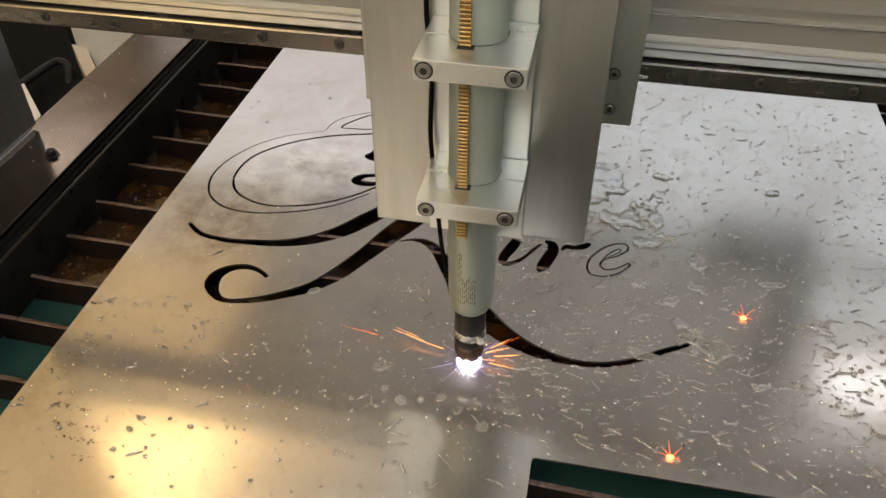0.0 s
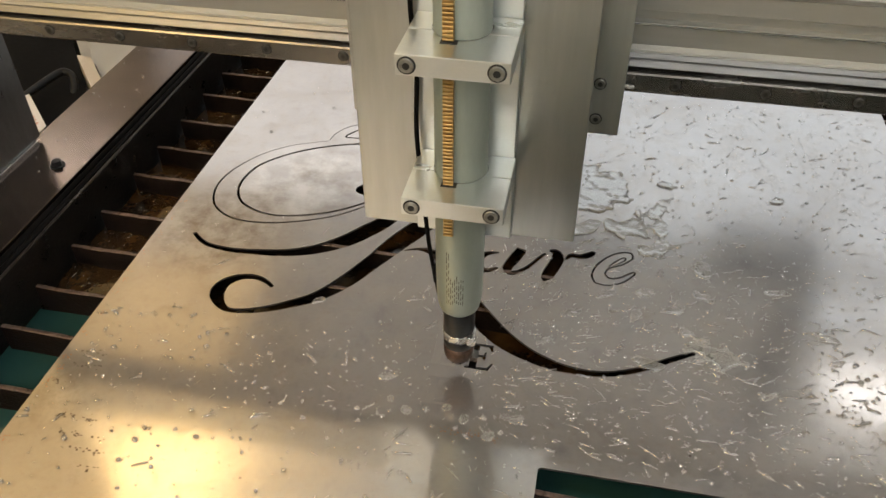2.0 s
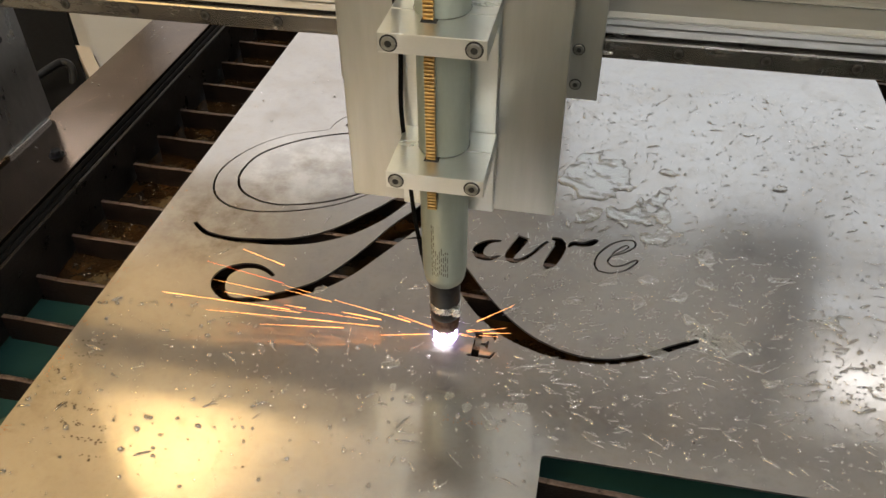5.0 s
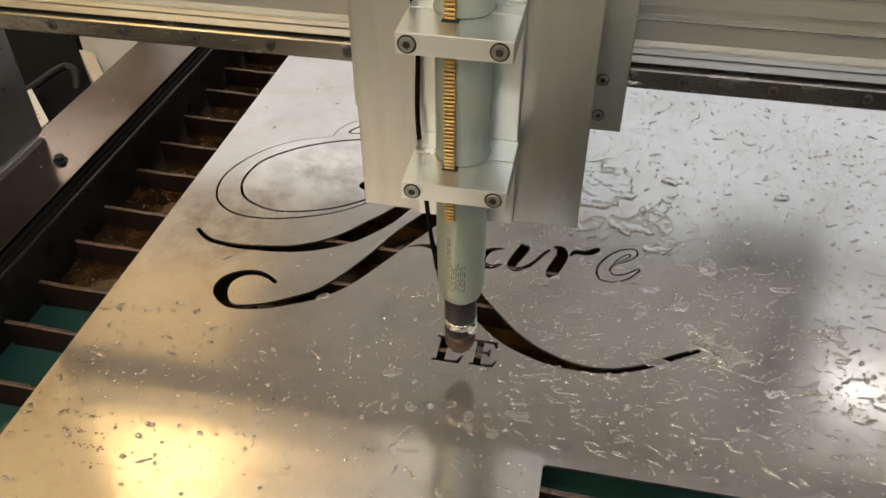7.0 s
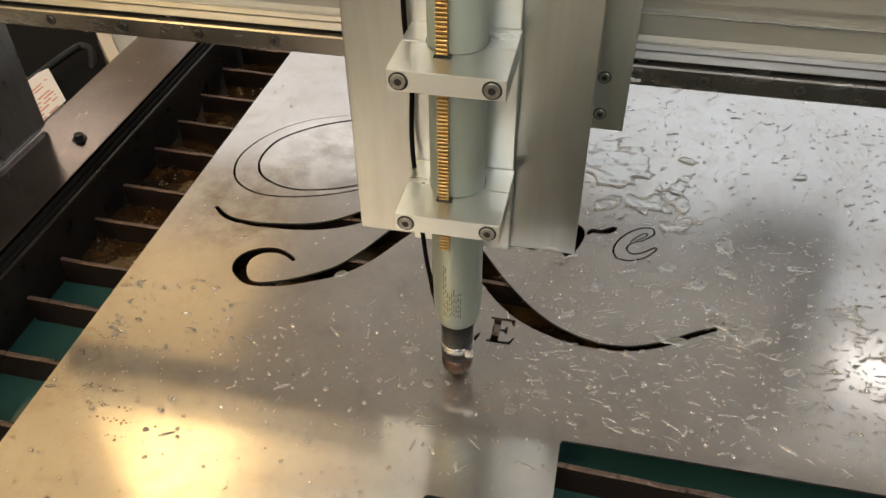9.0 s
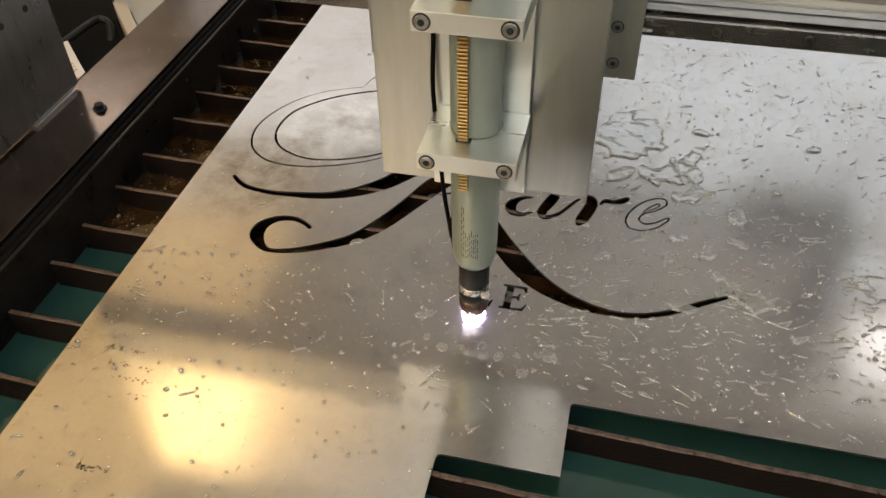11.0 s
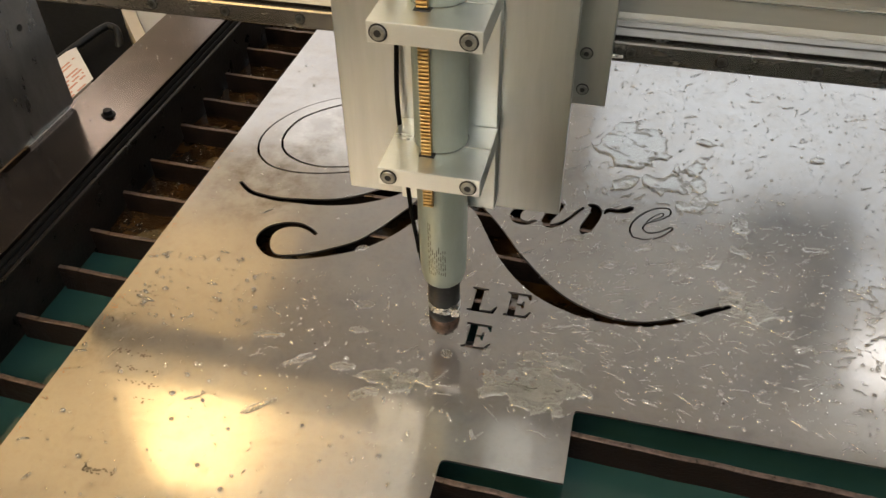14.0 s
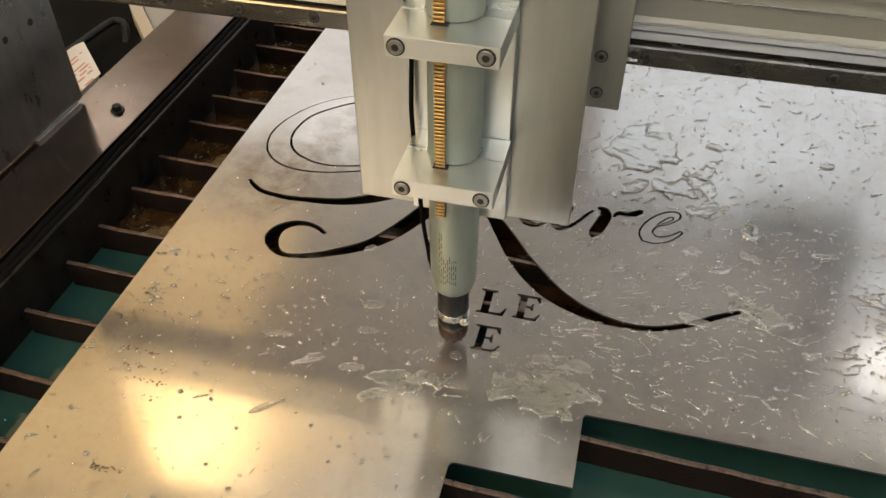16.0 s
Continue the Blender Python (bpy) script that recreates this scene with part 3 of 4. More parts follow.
tagged(part("slag_sludge", bm, SLUDGE, smooth=True), "wet brown slag and rusty sludge between the slats", "slag", kind="structure")

SLAT_Y = [v - 0.003 for v in (-0.075, -0.015, 0.045, 0.100, 0.1555, 0.2175, 0.2790, 0.3320, 0.3920, 0.4480, 0.5170, 0.5730, 0.6330, 0.6980, 0.757, 0.817, 0.877, 0.937)]
first = None
for y in SLAT_Y:
    rng = random.Random(int(y * 10000))
    s = empty("slat", "rusty upright steel slat under the sheet", "support slat", "table slats", at=(0, y, 0))
    bm = bmesh.new()
    n = 90
    rows = []
    for i in range(n + 1):
        x = -0.3375 + i * (1.03 / n)
        wob = 0.0012 * noise.noise(Vector((x * 30, y * 50, 0)))
        top = -0.0024 - 0.0008 * max(0, noise.noise(Vector((x * 60, y * 40, 3))))
        rows.append([bm.verts.new((x, -0.0022 + wob, -0.065)), bm.verts.new((x, -0.0022 + wob, top - 0.0006)), bm.verts.new((x, -0.0016 + wob, top)),
                     bm.verts.new((x, 0.0016 + wob, top)), bm.verts.new((x, 0.0022 + wob, top - 0.0006)), bm.verts.new((x, 0.0022 + wob, -0.065))])
    for a, b in zip(rows, rows[1:]):
        for k in range(5):
            f = bm.faces.new((a[k], b[k], b[k + 1], a[k + 1]))
            # the three top strips take the lighter material, the sides the near-black one
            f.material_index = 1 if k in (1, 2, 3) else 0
    bm.faces.new(rows[0])
    bm.faces.new(rows[-1][::-1])
    s.rotation_euler.z = radians(-1.7)
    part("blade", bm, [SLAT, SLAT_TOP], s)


# ---------------- gantry ----------------
def gantry():
    g = empty("gantry", "grey aluminium gantry beam with a linear rail", "gantry")
    prof = [(0.415, 0.2145), (0.415, 0.236), (0.4105, 0.2365), (0.4105, 0.2395), (0.4125, 0.2402), (0.4115, 0.2432), (0.4135, 0.2440), (0.4150, 0.2475), (0.4150, 0.2620),
            (0.4138, 0.2626), (0.4138, 0.2640), (0.4190, 0.2650), (0.4190, 0.2690), (0.4165, 0.2700), (0.4165, 0.2720), (0.4150, 0.2728), (0.4150, 0.2860), (0.4135, 0.2870),
            (0.4125, 0.2900), (0.4140, 0.2930), (0.4165, 0.2945), (0.4165, 0.2975), (0.4150, 0.2990), (0.4150, 0.300), (0.440, 0.300), (0.440, 0.2145)]
    part("beam", extrude_x(prof, -0.438, 0.95), ALU_BEAM, g)
    # unseen upper beam face, added glossy to throw the warm lamp onto the sheet
    part("upper_face", box(-0.438, 0.95, 0.4152, 0.440, 0.3003, 0.555, 0.001), UPPER_FACE, g, "unseen satin upper beam face, added to mirror the warm lamp")
    # hidden underside, made pale so no dark band shows in the sheet
    part("underside", extrude_x([(0.4150, 0.2128), (0.4150, 0.2143), (0.4400, 0.2143), (0.4400, 0.2128)], -0.43, 0.94), PAINT, g, "pale underside added to lighten its reflection")
    part("rail_edge", extrude_x([(0.4060, 0.2345), (0.4060, 0.2349), (0.4104, 0.2392), (0.415, 0.2392), (0.415, 0.2345)], -0.43, 0.94), LEDGE, g, "bright steel strip")
    part("rail_edge", extrude_x([(0.4090, 0.2396), (0.4090, 0.2400), (0.4122, 0.2432), (0.4135, 0.2432), (0.4135, 0.2396)], -0.43, 0.94), LEDGE, g, "bright steel strip")
    part("rail_edge", extrude_x([(0.4130, 0.2626), (0.4130, 0.2634), (0.4139, 0.2636), (0.4139, 0.2624)], -0.43, 0.94), BRIGHT, g, "bright steel strip")
    # linear rail in two lengths with a joint
    for a, b in ((-0.43, 0.2990), (0.2994, 0.94)):
        part("rail", extrude_x([(0.4012, 0.2175), (0.400, 0.2187), (0.400, 0.2313), (0.4012, 0.2325), (0.4052, 0.2325), (0.4080, 0.2290), (0.4080, 0.2210), (0.4052, 0.2175)], a, b), RAIL, g,
             "dark steel linear rail")
    part("rail_bed", extrude_x([(0.4080, 0.2155), (0.4080, 0.2343), (0.4155, 0.2343), (0.4155, 0.2155)], -0.43, 0.94), RAIL, g)
    part("rail_edge", extrude_x([(0.4080, 0.2146), (0.4080, 0.2152), (0.415, 0.2152), (0.415, 0.2146)], -0.43, 0.94), BRIGHT, g, "bright steel strip")
    for k in range(-6, 16):
        x = -0.041 + 0.0603 * k
        if -0.42 < x < 0.93:
            screw_head(g, x, 0.400, 0.2255, 0.0033, "rail_screw", SCREW)
    # side plate that carries the beam over the flange
    loop = rounded([(0.350, 0.034), (0.524, 0.034), (0.524, 0.188), (0.442, 0.188), (0.442, 0.29), (0.430, 0.29), (0.430, 0.188), (0.350, 0.188)], [0.003] * 8, 3)
    bm = bmesh.new()
    a = [bm.verts.new((-0.4385, y, z)) for y, z in loop]
    b = [bm.verts.new((-0.4460, y, z)) for y, z in loop]
    for i in range(len(loop)):
        bm.faces.new((a[i], a[(i + 1) % len(loop)], b[(i + 1) % len(loop)], b[i]))
    bm.faces.new(a)
    bm.faces.new(b[::-1])
    bmesh.ops.recalc_face_normals(bm, faces=bm.faces[:])
    part("side_plate", bm, SIDE, g, "grey bare metal side plate")
    # out-of-view black block, added so the near flange mirrors something dark
    part("flange_darkener", box(-0.4460, -0.4385, 0.06, 0.3495, 0.034, 0.100, 0.001), BLACK, g, "unseen black block that darkens the flange's reflection")
    # bolt holes are solid discs, their inner shade painted dark
    for y, z in ((0.490, 0.138), (0.452, 0.138)):
        bm = lathe([(0.0035, 0), (0.0035, 0.0004)], 20)
        bm.transform(Matrix.Translation((-0.4385, y, z)) @ Matrix.Rotation(radians(90), 4, "Y"))
        part("bolt_hole", bm, RECESS_SHADE, g)
    part("wheel_block", box(-0.4480, -0.4355, 0.440, 0.515, 0.0302, 0.0338, 0.0005), BRIGHT, g)
    return g


gantry_ob = gantry()


# ---------------- carriage behind the slide ----------------
def carriage():
    c = empty("tool_carriage", "flat aluminium carriage plate on the gantry rail", "carriage")
    part("back_plate", box(-0.0275, 0.1650, 0.3757, 0.3865, 0.1955, 0.46, 0.0007), ALU, c)
    part("bearing_block", box(0.11, 0.150, 0.3868, 0.3995, 0.212, 0.238, 0.001), RAIL, c)
    part("bearing_block", box(-0.015, 0.03, 0.3868, 0.3995, 0.212, 0.238, 0.001), RAIL, c)
    part("grease_nipple", tube([(0.150, 0.394, 0.225), (0.165, 0.394, 0.225), (0.172, 0.393, 0.2255)], 0.0022, 10, tip=0.5), TIP_BAND, c)
    for z in (0.2348, 0.2076, 0.31, 0.34):
        screw_head(c, 0.1484, 0.3757, z, 0.0036, "plate_screw")
    return c


carriage_ob = carriage()


# ---------------- torch on its vertical slide ----------------
AX, AY = 0.0650, 0.3100
SPLIT = 0.3040


def clamp(parent, z0, z1):
    half = box(0.0335, 0.0992, 0.270, SPLIT - 0.0003, z0, z1, 0.0006)
    c = part("clamp", half, ALU_PALE, parent, "pale machined aluminium clamp")
    part("clamp_back", box(0.0335, 0.0992, SPLIT + 0.0003, 0.3288, z0, z1, 0.0006), ALU_PALE, c)
    for x in (0.0404, 0.0914):
        screw_head(c, x, 0.270, (z0 + z1) / 2, 0.0045)
    # dark rim and slot painted as the shaded gap where the tube passes through
    for z in (z1 + 0.0002, z0 - 0.0002):
        part("bore_rim", lathe([(0.0178, -0.0002), (0.0181, 0.0002)], 48, (AX, AY, z), closed_ends=False), RECESS_SHADE, c)
    bm = box(AX - 0.0092, AX + 0.0008, AY - 0.0233, AY - 0.0150, z1 - 0.002, z1 + 0.0003)
    part("rack_slot", bm, RECESS_SHADE, c)
    return c


def torch():
    t = empty("plasma_torch", "grey-green plasma torch clamped to an aluminium slide", "plasma torch")
    part("slide_plate", box(-0.0130, 0.1440, 0.3370, 0.3470, 0.1145, 0.50, 0.0007), ALU, t, "broad brushed aluminium plate")
    part("mount_plate", box(0.0295, 0.0985, 0.3290, 0.3368, 0.1175, 0.50, 0.0008), ALU_PALE, t)
    clamp(t, 0.1743, 0.1871)
    clamp(t, 0.2725, 0.2855)
    clamp(t, 0.3800, 0.3930)
    tb = part("sleeve", lathe([(0.0128, 0.0614), (0.0150, 0.0639), (0.0166, 0.0714), (0.0172, 0.0814), (0.0175, 0.12), (0.0175, 0.50)], 64, (AX, AY, 0)), SLEEVE, t, "grey-green metal sleeve", True)
    part("seam", lathe([(0.01752, 0.1612), (0.01756, 0.1615), (0.01752, 0.1618)], 64, (AX, AY, 0), closed_ends=False), SCREW, tb)
    # unreadable print on the sleeve, as plain bars
    rr = random.Random(8)
    for k in range(9):
        ang = radians(-112 + k * 5.0)
        z = 0.077 + rr.uniform(0, 0.004)
        while z < (0.124 if k < 2 else 0.103):
            ln = rr.uniform(0.002, 0.007)
            bm = bmesh.new()
            r = 0.01763 if z > 0.076 else 0.0174
            vs = []
            for da, zz in ((-0.016, z), (0.016, z), (0.016, z + ln), (-0.016, z + ln)):
                rad = 0.0166 + (zz - 0.0714) * 0.06 if zz < 0.0814 else 0.0172 + (zz - 0.0814) * 0.0078
                rad = min(rad, 0.0175) + 0.00008
                vs.append(bm.verts.new((AX + rad * math.cos(ang + da), AY + rad * math.sin(ang + da), zz)))
            bm.faces.new(vs)
            part("print_bar", bm, INK, tb)
            z += ln + rr.uniform(0.001, 0.003)
    # cap, band and nozzle
    part("cap", lathe([(0.0118, 0.0381), (0.0122, 0.0386), (0.0122, 0.0610), (0.0115, 0.0625)], 48, (AX, AY, 0)), TIP_BLACK, t, "black plastic torch cap", True)
    part("band", lathe([(0.0124, 0.0316), (0.0128, 0.0319), (0.0128, 0.0378), (0.0124, 0.0382)], 48, (AX, AY, 0)), TIP_BAND, t, "bright steel contact band", True)
    part("band_clip", box(AX + 0.0080, AX + 0.0145, AY - 0.0125, AY - 0.0075, 0.0316, 0.0400, 0.0008), TIP_BAND, t)
    part("lower_ring", lathe([(0.0119, 0.0229), (0.0122, 0.0232), (0.0122, 0.0312), (0.0119, 0.0315)], 48, (AX, AY, 0)), TIP_BLACK, t, "", True)
    part("nozzle", lathe([(0.0040, 0.0013), (0.0062, 0.0019), (0.0085, 0.0050), (0.0115, 0.0105), (0.0121, 0.0150), (0.0121, 0.0228)], 40, (AX, AY, 0)), COPPER, t, "scorched copper nozzle", True)
    # vents are closed discs with the hole's shade as colour
    for k in range(10):
        a = 2 * math.pi * k / 10
        part("vent_hole", lathe([(0.0009, 0), (0.0009, 0.0006)], 8, (AX + 0.0098 * math.cos(a), AY + 0.0098 * math.sin(a), 0.0070)), RECESS_SHADE, t)
    # brass rack with teeth
    rk = part("rack", box(AX - 0.0080, AX - 0.0016, AY - 0.0200, AY - 0.0165, 0.1440, 0.50), BRASS, t, "toothed brass rack")
    me = mesh_of(extrude_x([(AY - 0.0200, 0.0), (AY - 0.0212, 0.0003), (AY - 0.0215, 0.0007), (AY - 0.0215, 0.0012), (AY - 0.0212, 0.0016), (AY - 0.0200, 0.0019)], AX - 0.0080, AX - 0.0016), "tooth", BRASS)
    for k in range(112):
        o = part("tooth", me, None, rk)
        o.location.z = 0.1447 + 0.00262 * k
    # sensing wire that runs down behind the clamps to the nozzle
    pts = spline([(0.0320, 0.3220, 0.46), (0.0315, 0.3220, 0.36), (0.0305, 0.3235, 0.29), (0.0335, 0.3240, 0.255), (0.0325, 0.3220, 0.205), (0.0365, 0.3170, 0.165), (0.0425, 0.3090, 0.12), (0.0475, 0.3070, 0.090), (0.0515, 0.3040, 0.072)], 6)
    part("sensing_wire", tube([tuple(p) for p in pts], 0.0016, 10), BLACK, t, "thin black wire", True)
    part("wire_boot", tube([(0.0465, 0.3080, 0.101), (0.0486, 0.3065, 0.087)], 0.0026, 10), BLACK, t, "", True)
    arc = part("arc", lathe([(0.0040, -0.0016), (0.0085, -0.0008), (0.0098, 0.0008), (0.0088, 0.0026), (0.0060, 0.0036)], 28, (AX, AY, 0)), ARC, t, "glowing violet plasma arc", True)
    part("core", lathe([(0.0030, -0.0012), (0.0056, -0.0004), (0.0062, 0.0010), (0.0050, 0.0024)], 20, (AX, AY - 0.0045, 0)), ARC_CORE, arc, "", True)
    return t, arc


torch_ob, arc_ob = torch()


# ---------------- beyond the table ----------------
def prism(loop, z0, z1, mat, name, parent, label=""):
    return part(name, plate_mesh([loop], z0, z1, [mat]), None, parent, label)


def beyond():
    c = empty("machine_cabinet", "black machine cabinet with a rounded grey bar", "cabinet")
    prism(rounded([(-2.0, 0.50), (-0.612, 0.50), (-0.609, 0.845), (-0.693, 0.948), (-0.96, 1.31), (-2.0, 1.40)], [0.01] * 6), -0.85, -0.125, BLACK, "body", c)
    pts = spline([(-0.705, 0.66, -0.105), (-0.703, 0.78, -0.105), (-0.694, 0.885, -0.105), (-0.682, 0.902, -0.107), (-0.668, 0.893, -0.115), (-0.655, 0.86, -0.14)], 6)
    part("bar", tube([tuple(q) for q in pts], 0.006, 10), TIP_BLACK, c, "rounded dark grey bar", True)
    p = empty("cream_panel", "cream painted panel standing behind the cabinet", "panel")
    prism([(-0.692, 0.950), (-0.664, 0.946), (-0.595, 0.865), (-0.606, 0.849)], -0.85, -0.10, CREAM, "board", p)
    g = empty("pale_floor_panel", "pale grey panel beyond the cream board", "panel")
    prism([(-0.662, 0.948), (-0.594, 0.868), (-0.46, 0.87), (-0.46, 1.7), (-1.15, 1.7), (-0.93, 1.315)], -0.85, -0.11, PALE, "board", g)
    s = empty("printed_notice", "white paper notice with faded red lines of print", "paper notice")
    prism([(-0.692, 0.817), (-0.613, 0.737), (-0.612, 0.60), (-0.73, 0.60), (-0.73, 0.735)], -0.1005, -0.100, PAPER, "sheet", s)
    prism([(-0.690, 0.808), (-0.614, 0.732), (-0.614, 0.605), (-0.725, 0.605), (-0.725, 0.735)], -0.124, -0.1008, CREAM, "pad", s)
    rr = random.Random(3)
    for k in range(15):
        x = -0.722 + k * 0.0075
        y = 0.61
        top = min(0.80, 0.737 + (-0.613 - x) * 0.95 - 0.012)
        if x < -0.69:
            top = 0.735
        while y < top:
            ln = rr.uniform(0.010, 0.04)
            if rr.random() < 0.75:
                part("print_bar", box(x, x + 0.0032, y, min(y + ln, top), -0.0999, -0.0996), RED_INK, s)
            y += ln + 0.008


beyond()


# ---------------- water, marks and specks on the sheet ----------------
CUT_BOUNDS = [(l, (min(q[0] for q in l), max(q[0] for q in l), min(q[1] for q in l), max(q[1] for q in l))) for l in SHEET_LOOPS[1:]]


def in_sheet(x, y):
    if x < -0.262 or (x > 0.05 and y < 0.169) or (x > 0.136 and y < 0.233) or x > 0.485:
        return False
    # no water hangs over the open cuts
    for loop, (lx, hx, ly, hy) in CUT_BOUNDS:
        if not (lx < x < hx and ly < y < hy):
            continue
        inside = False
        for (ax, ay), (bx, by) in zip(loop, loop[1:] + loop[:1]):
            if (ay > y) != (by > y) and x < ax + (y - ay) * (bx - ax) / (by - ay):
                inside = not inside
        if inside:
            return False
    return True


def drop(bm, x, y, rx, ry, h, ang, rr, n=9, base=0.0):
    ca, sa = math.cos(ang), math.sin(ang)
    wob = [1 + rr.uniform(-0.22, 0.22) for _ in range(n)]
    rings = []
    for f, g in ((1.0, 0.0), (0.95, 0.40), (0.75, 0.78), (0.42, 0.96)):
        rings.append([bm.verts.new((x + (rx * f * wob[k] * math.cos(2 * math.pi * k / n)) * ca - (ry * f * wob[k] * math.sin(2 * math.pi * k / n)) * sa,
                                    y + (rx * f * wob[k] * math.cos(2 * math.pi * k / n)) * sa + (ry * f * wob[k] * math.sin(2 * math.pi * k / n)) * ca, base + 0.00004 + h * g)) for k in range(n)])
    top = bm.verts.new((x, y, base + h))
    for a, b in zip(rings, rings[1:]):
        for k in range(n):
            bm.faces.new((a[k], a[(k + 1) % n], b[(k + 1) % n], b[k]))
    for k in range(n):
        bm.faces.new((rings[-1][k], rings[-1][(k + 1) % n], top))


def droplets():
    rr = random.Random(12)
    bm = bmesh.new()
    # fine spray all over, thicker on the far side of the torch
    count = 0
    while count < 4000:
        x, y = rr.uniform(-0.26, 0.48), rr.uniform(0.02, 0.80)
        if not in_sheet(x, y):
            continue
        wet = 0.25 + (0.75 if x > 0.10 and y > 0.25 else 0) + (0.25 if 0.20 < y < 0.34 else 0)
        if x < -0.02 and y > 0.33:
            wet = 0.06
        if y > 0.50:
            wet *= 0.5
        if rr.random() > wet:
            continue
        count += 1
        big = rr.random() ** 4
        r = (0.00065 + 0.0017 * big) * (0.8 if y > 0.42 else 1.0)
        away = math.atan2(y - 0.30, x - 0.07) + rr.gauss(0, 0.5)
        st = rr.uniform(1.0, 1.5) if rr.random() < (0.9 if x < 0.02 else 0.7) else rr.uniform(2.0, 4.5)
        drop(bm, x, y, r * st, r * (1 if st < 1.6 else 0.75), r * (0.85 if y < 0.45 else 0.40) + 0.0002, away, rr)
    for _ in range(300):
        a, d = rr.gauss(0.55, 0.9), rr.uniform(0.05, 0.32)
        x, y = 0.07 + d * math.cos(a), 0.30 + d * math.sin(a)
        if in_sheet(x, y):
            r = rr.uniform(0.0006, 0.0011)
            drop(bm, x, y, r * rr.uniform(4, 9), r, r * 1.0 + 0.0002, a * 0.5 + rr.gauss(0, 0.35), rr)
    tagged(part("water_drops", bm, WATER, smooth=True), "scattered clear water drops on the sheet", "water drops", kind="stuff")


droplets()


def other_drops():
    rr = random.Random(77)
    bm = bmesh.new()
    for _ in range(26):
        r = rr.uniform(0.0006, 0.0013)
        drop(bm, rr.uniform(-0.440, -0.375), rr.uniform(0.42, 0.85), r * 1.3, r, r * 0.6, rr.uniform(0, 3), rr, base=0.0301)
    tagged(part("flange_drops", bm, WATER, smooth=True), "few water drops on the oiled flange", "water drops", kind="stuff")
    # beads added to imitate the bright glints along the wet slag
    bm = bmesh.new()
    for _ in range(420):
        y = rr.uniform(0.34, 0.95)
        x = -0.338 + abs(rr.gauss(0, 0.030)) if rr.random() < 0.6 else rr.uniform(-0.335, -0.262)
        if x > -0.262:
            continue
        r = rr.uniform(0.0005, 0.0012)
        drop(bm, x, y, r * rr.uniform(1, 2.5), r, r * 0.9, rr.uniform(0, 3), rr, base=-0.0245)
    tagged(part("slag_glint_beads", bm, WATER, smooth=True), "water beads added as glints on the wet slag", "water drops", kind="stuff")


other_drops()


def puddle(x, y, size, seed, stretch=1.0, ang=0.0, h=0.0011, lobes=0.45, label="irregular clear water puddle on the sheet", grain=75):
    """A flat pool of irregular outline with a rounded rim, raised from a field of noise."""
    step = 0.0007
    nx, ny = int(size * stretch * 1.9 / step), int(size * 1.9 / step)
    bm = bmesh.new()
    verts = {}
    for i in range(-nx, nx + 1):
        for j in range(-ny, ny + 1):
            px, py = i * step, j * step
            q = Vector((px, py, 0)) * grain + Vector((seed * 5.3, seed * 2.1, seed))
            f = 1 - (px / (size * stretch)) ** 2 - (py / size) ** 2 + lobes * 2.6 * noise.noise(q) + lobes * 1.0 * noise.noise(q * 2.7)
            if f > -0.12:
                rim = max(0.0, f)
                verts[i, j] = bm.verts.new((px, py, 0.00004 + h * (min(1.0, rim * 6.0) ** 0.5) * (1.0 - 0.3 * min(1, rim))))
    for (i, j), v in verts.items():
        quad = [verts.get(k) for k in ((i, j), (i + 1, j), (i + 1, j + 1), (i, j + 1))]
        if None not in quad:
            bm.faces.new(quad)
    loose = [v for v in bm.verts if not v.link_faces]
    bmesh.ops.delete(bm, geom=loose, context="VERTS")
    bmesh.ops.smooth_vert(bm, verts=[v for v in bm.verts if v.is_boundary], factor=0.5, use_axis_x=True, use_axis_y=True)
    ob = tagged(part("water_puddle", bm, POOL, smooth=True), label, "puddle", "water puddles")
    ob.matrix_basis = pose(x, y, 0, 0, 0, ang)
    return ob


# x, y, size, stretch and heading of each pool that lies there from the start
POOLS = ((0.160, 0.590, 0.034, 1.15, 60), (0.205, 0.528, 0.015, 2.0, 8), (0.226, 0.500, 0.010, 1.7, 25), (0.264, 0.475, 0.010, 1.4, 5), (0.268, 0.437, 0.006, 2.0, -8),
         (0.270, 0.366, 0.011, 2.1, -8), (0.222, 0.556, 0.011, 1.7, 15), (0.152, 0.518, 0.010, 1.8, 40), (0.240, 0.416, 0.007, 1.4, 50), (0.214, 0.432, 0.006, 1.7, 20),
         (0.205, 0.402, 0.005, 1.6, 70), (0.180, 0.425, 0.005, 2.0, 30), (0.120, 0.428, 0.005, 2.4, 25), (0.305, 0.520, 0.004, 2.6, 15), (0.330, 0.455, 0.004, 2.8, 5),
         (0.345, 0.600, 0.004, 2.2, 25), (0.150, 0.395, 0.005, 1.8, 30), (0.255, 0.385, 0.006, 1.8, -25), (0.215, 0.348, 0.006, 2.6, -12), (0.010, 0.292, 0.004, 1.7, 20),
         (0.310, 0.330, 0.004, 2.4, 20), (0.130, 0.355, 0.004, 2.0, 30), (0.365, 0.405, 0.004, 3.2, -20), (0.240, 0.610, 0.006, 2.2, 10), (-0.075, 0.365, 0.004, 2.0, 35))
for k, (x, y, s, st, an) in enumerate(POOLS):
    puddle(x, y, s, k + 1, st, an, 0.0018, 0.62 if s < 0.02 else 0.40, grain=75 if s < 0.02 else 55)

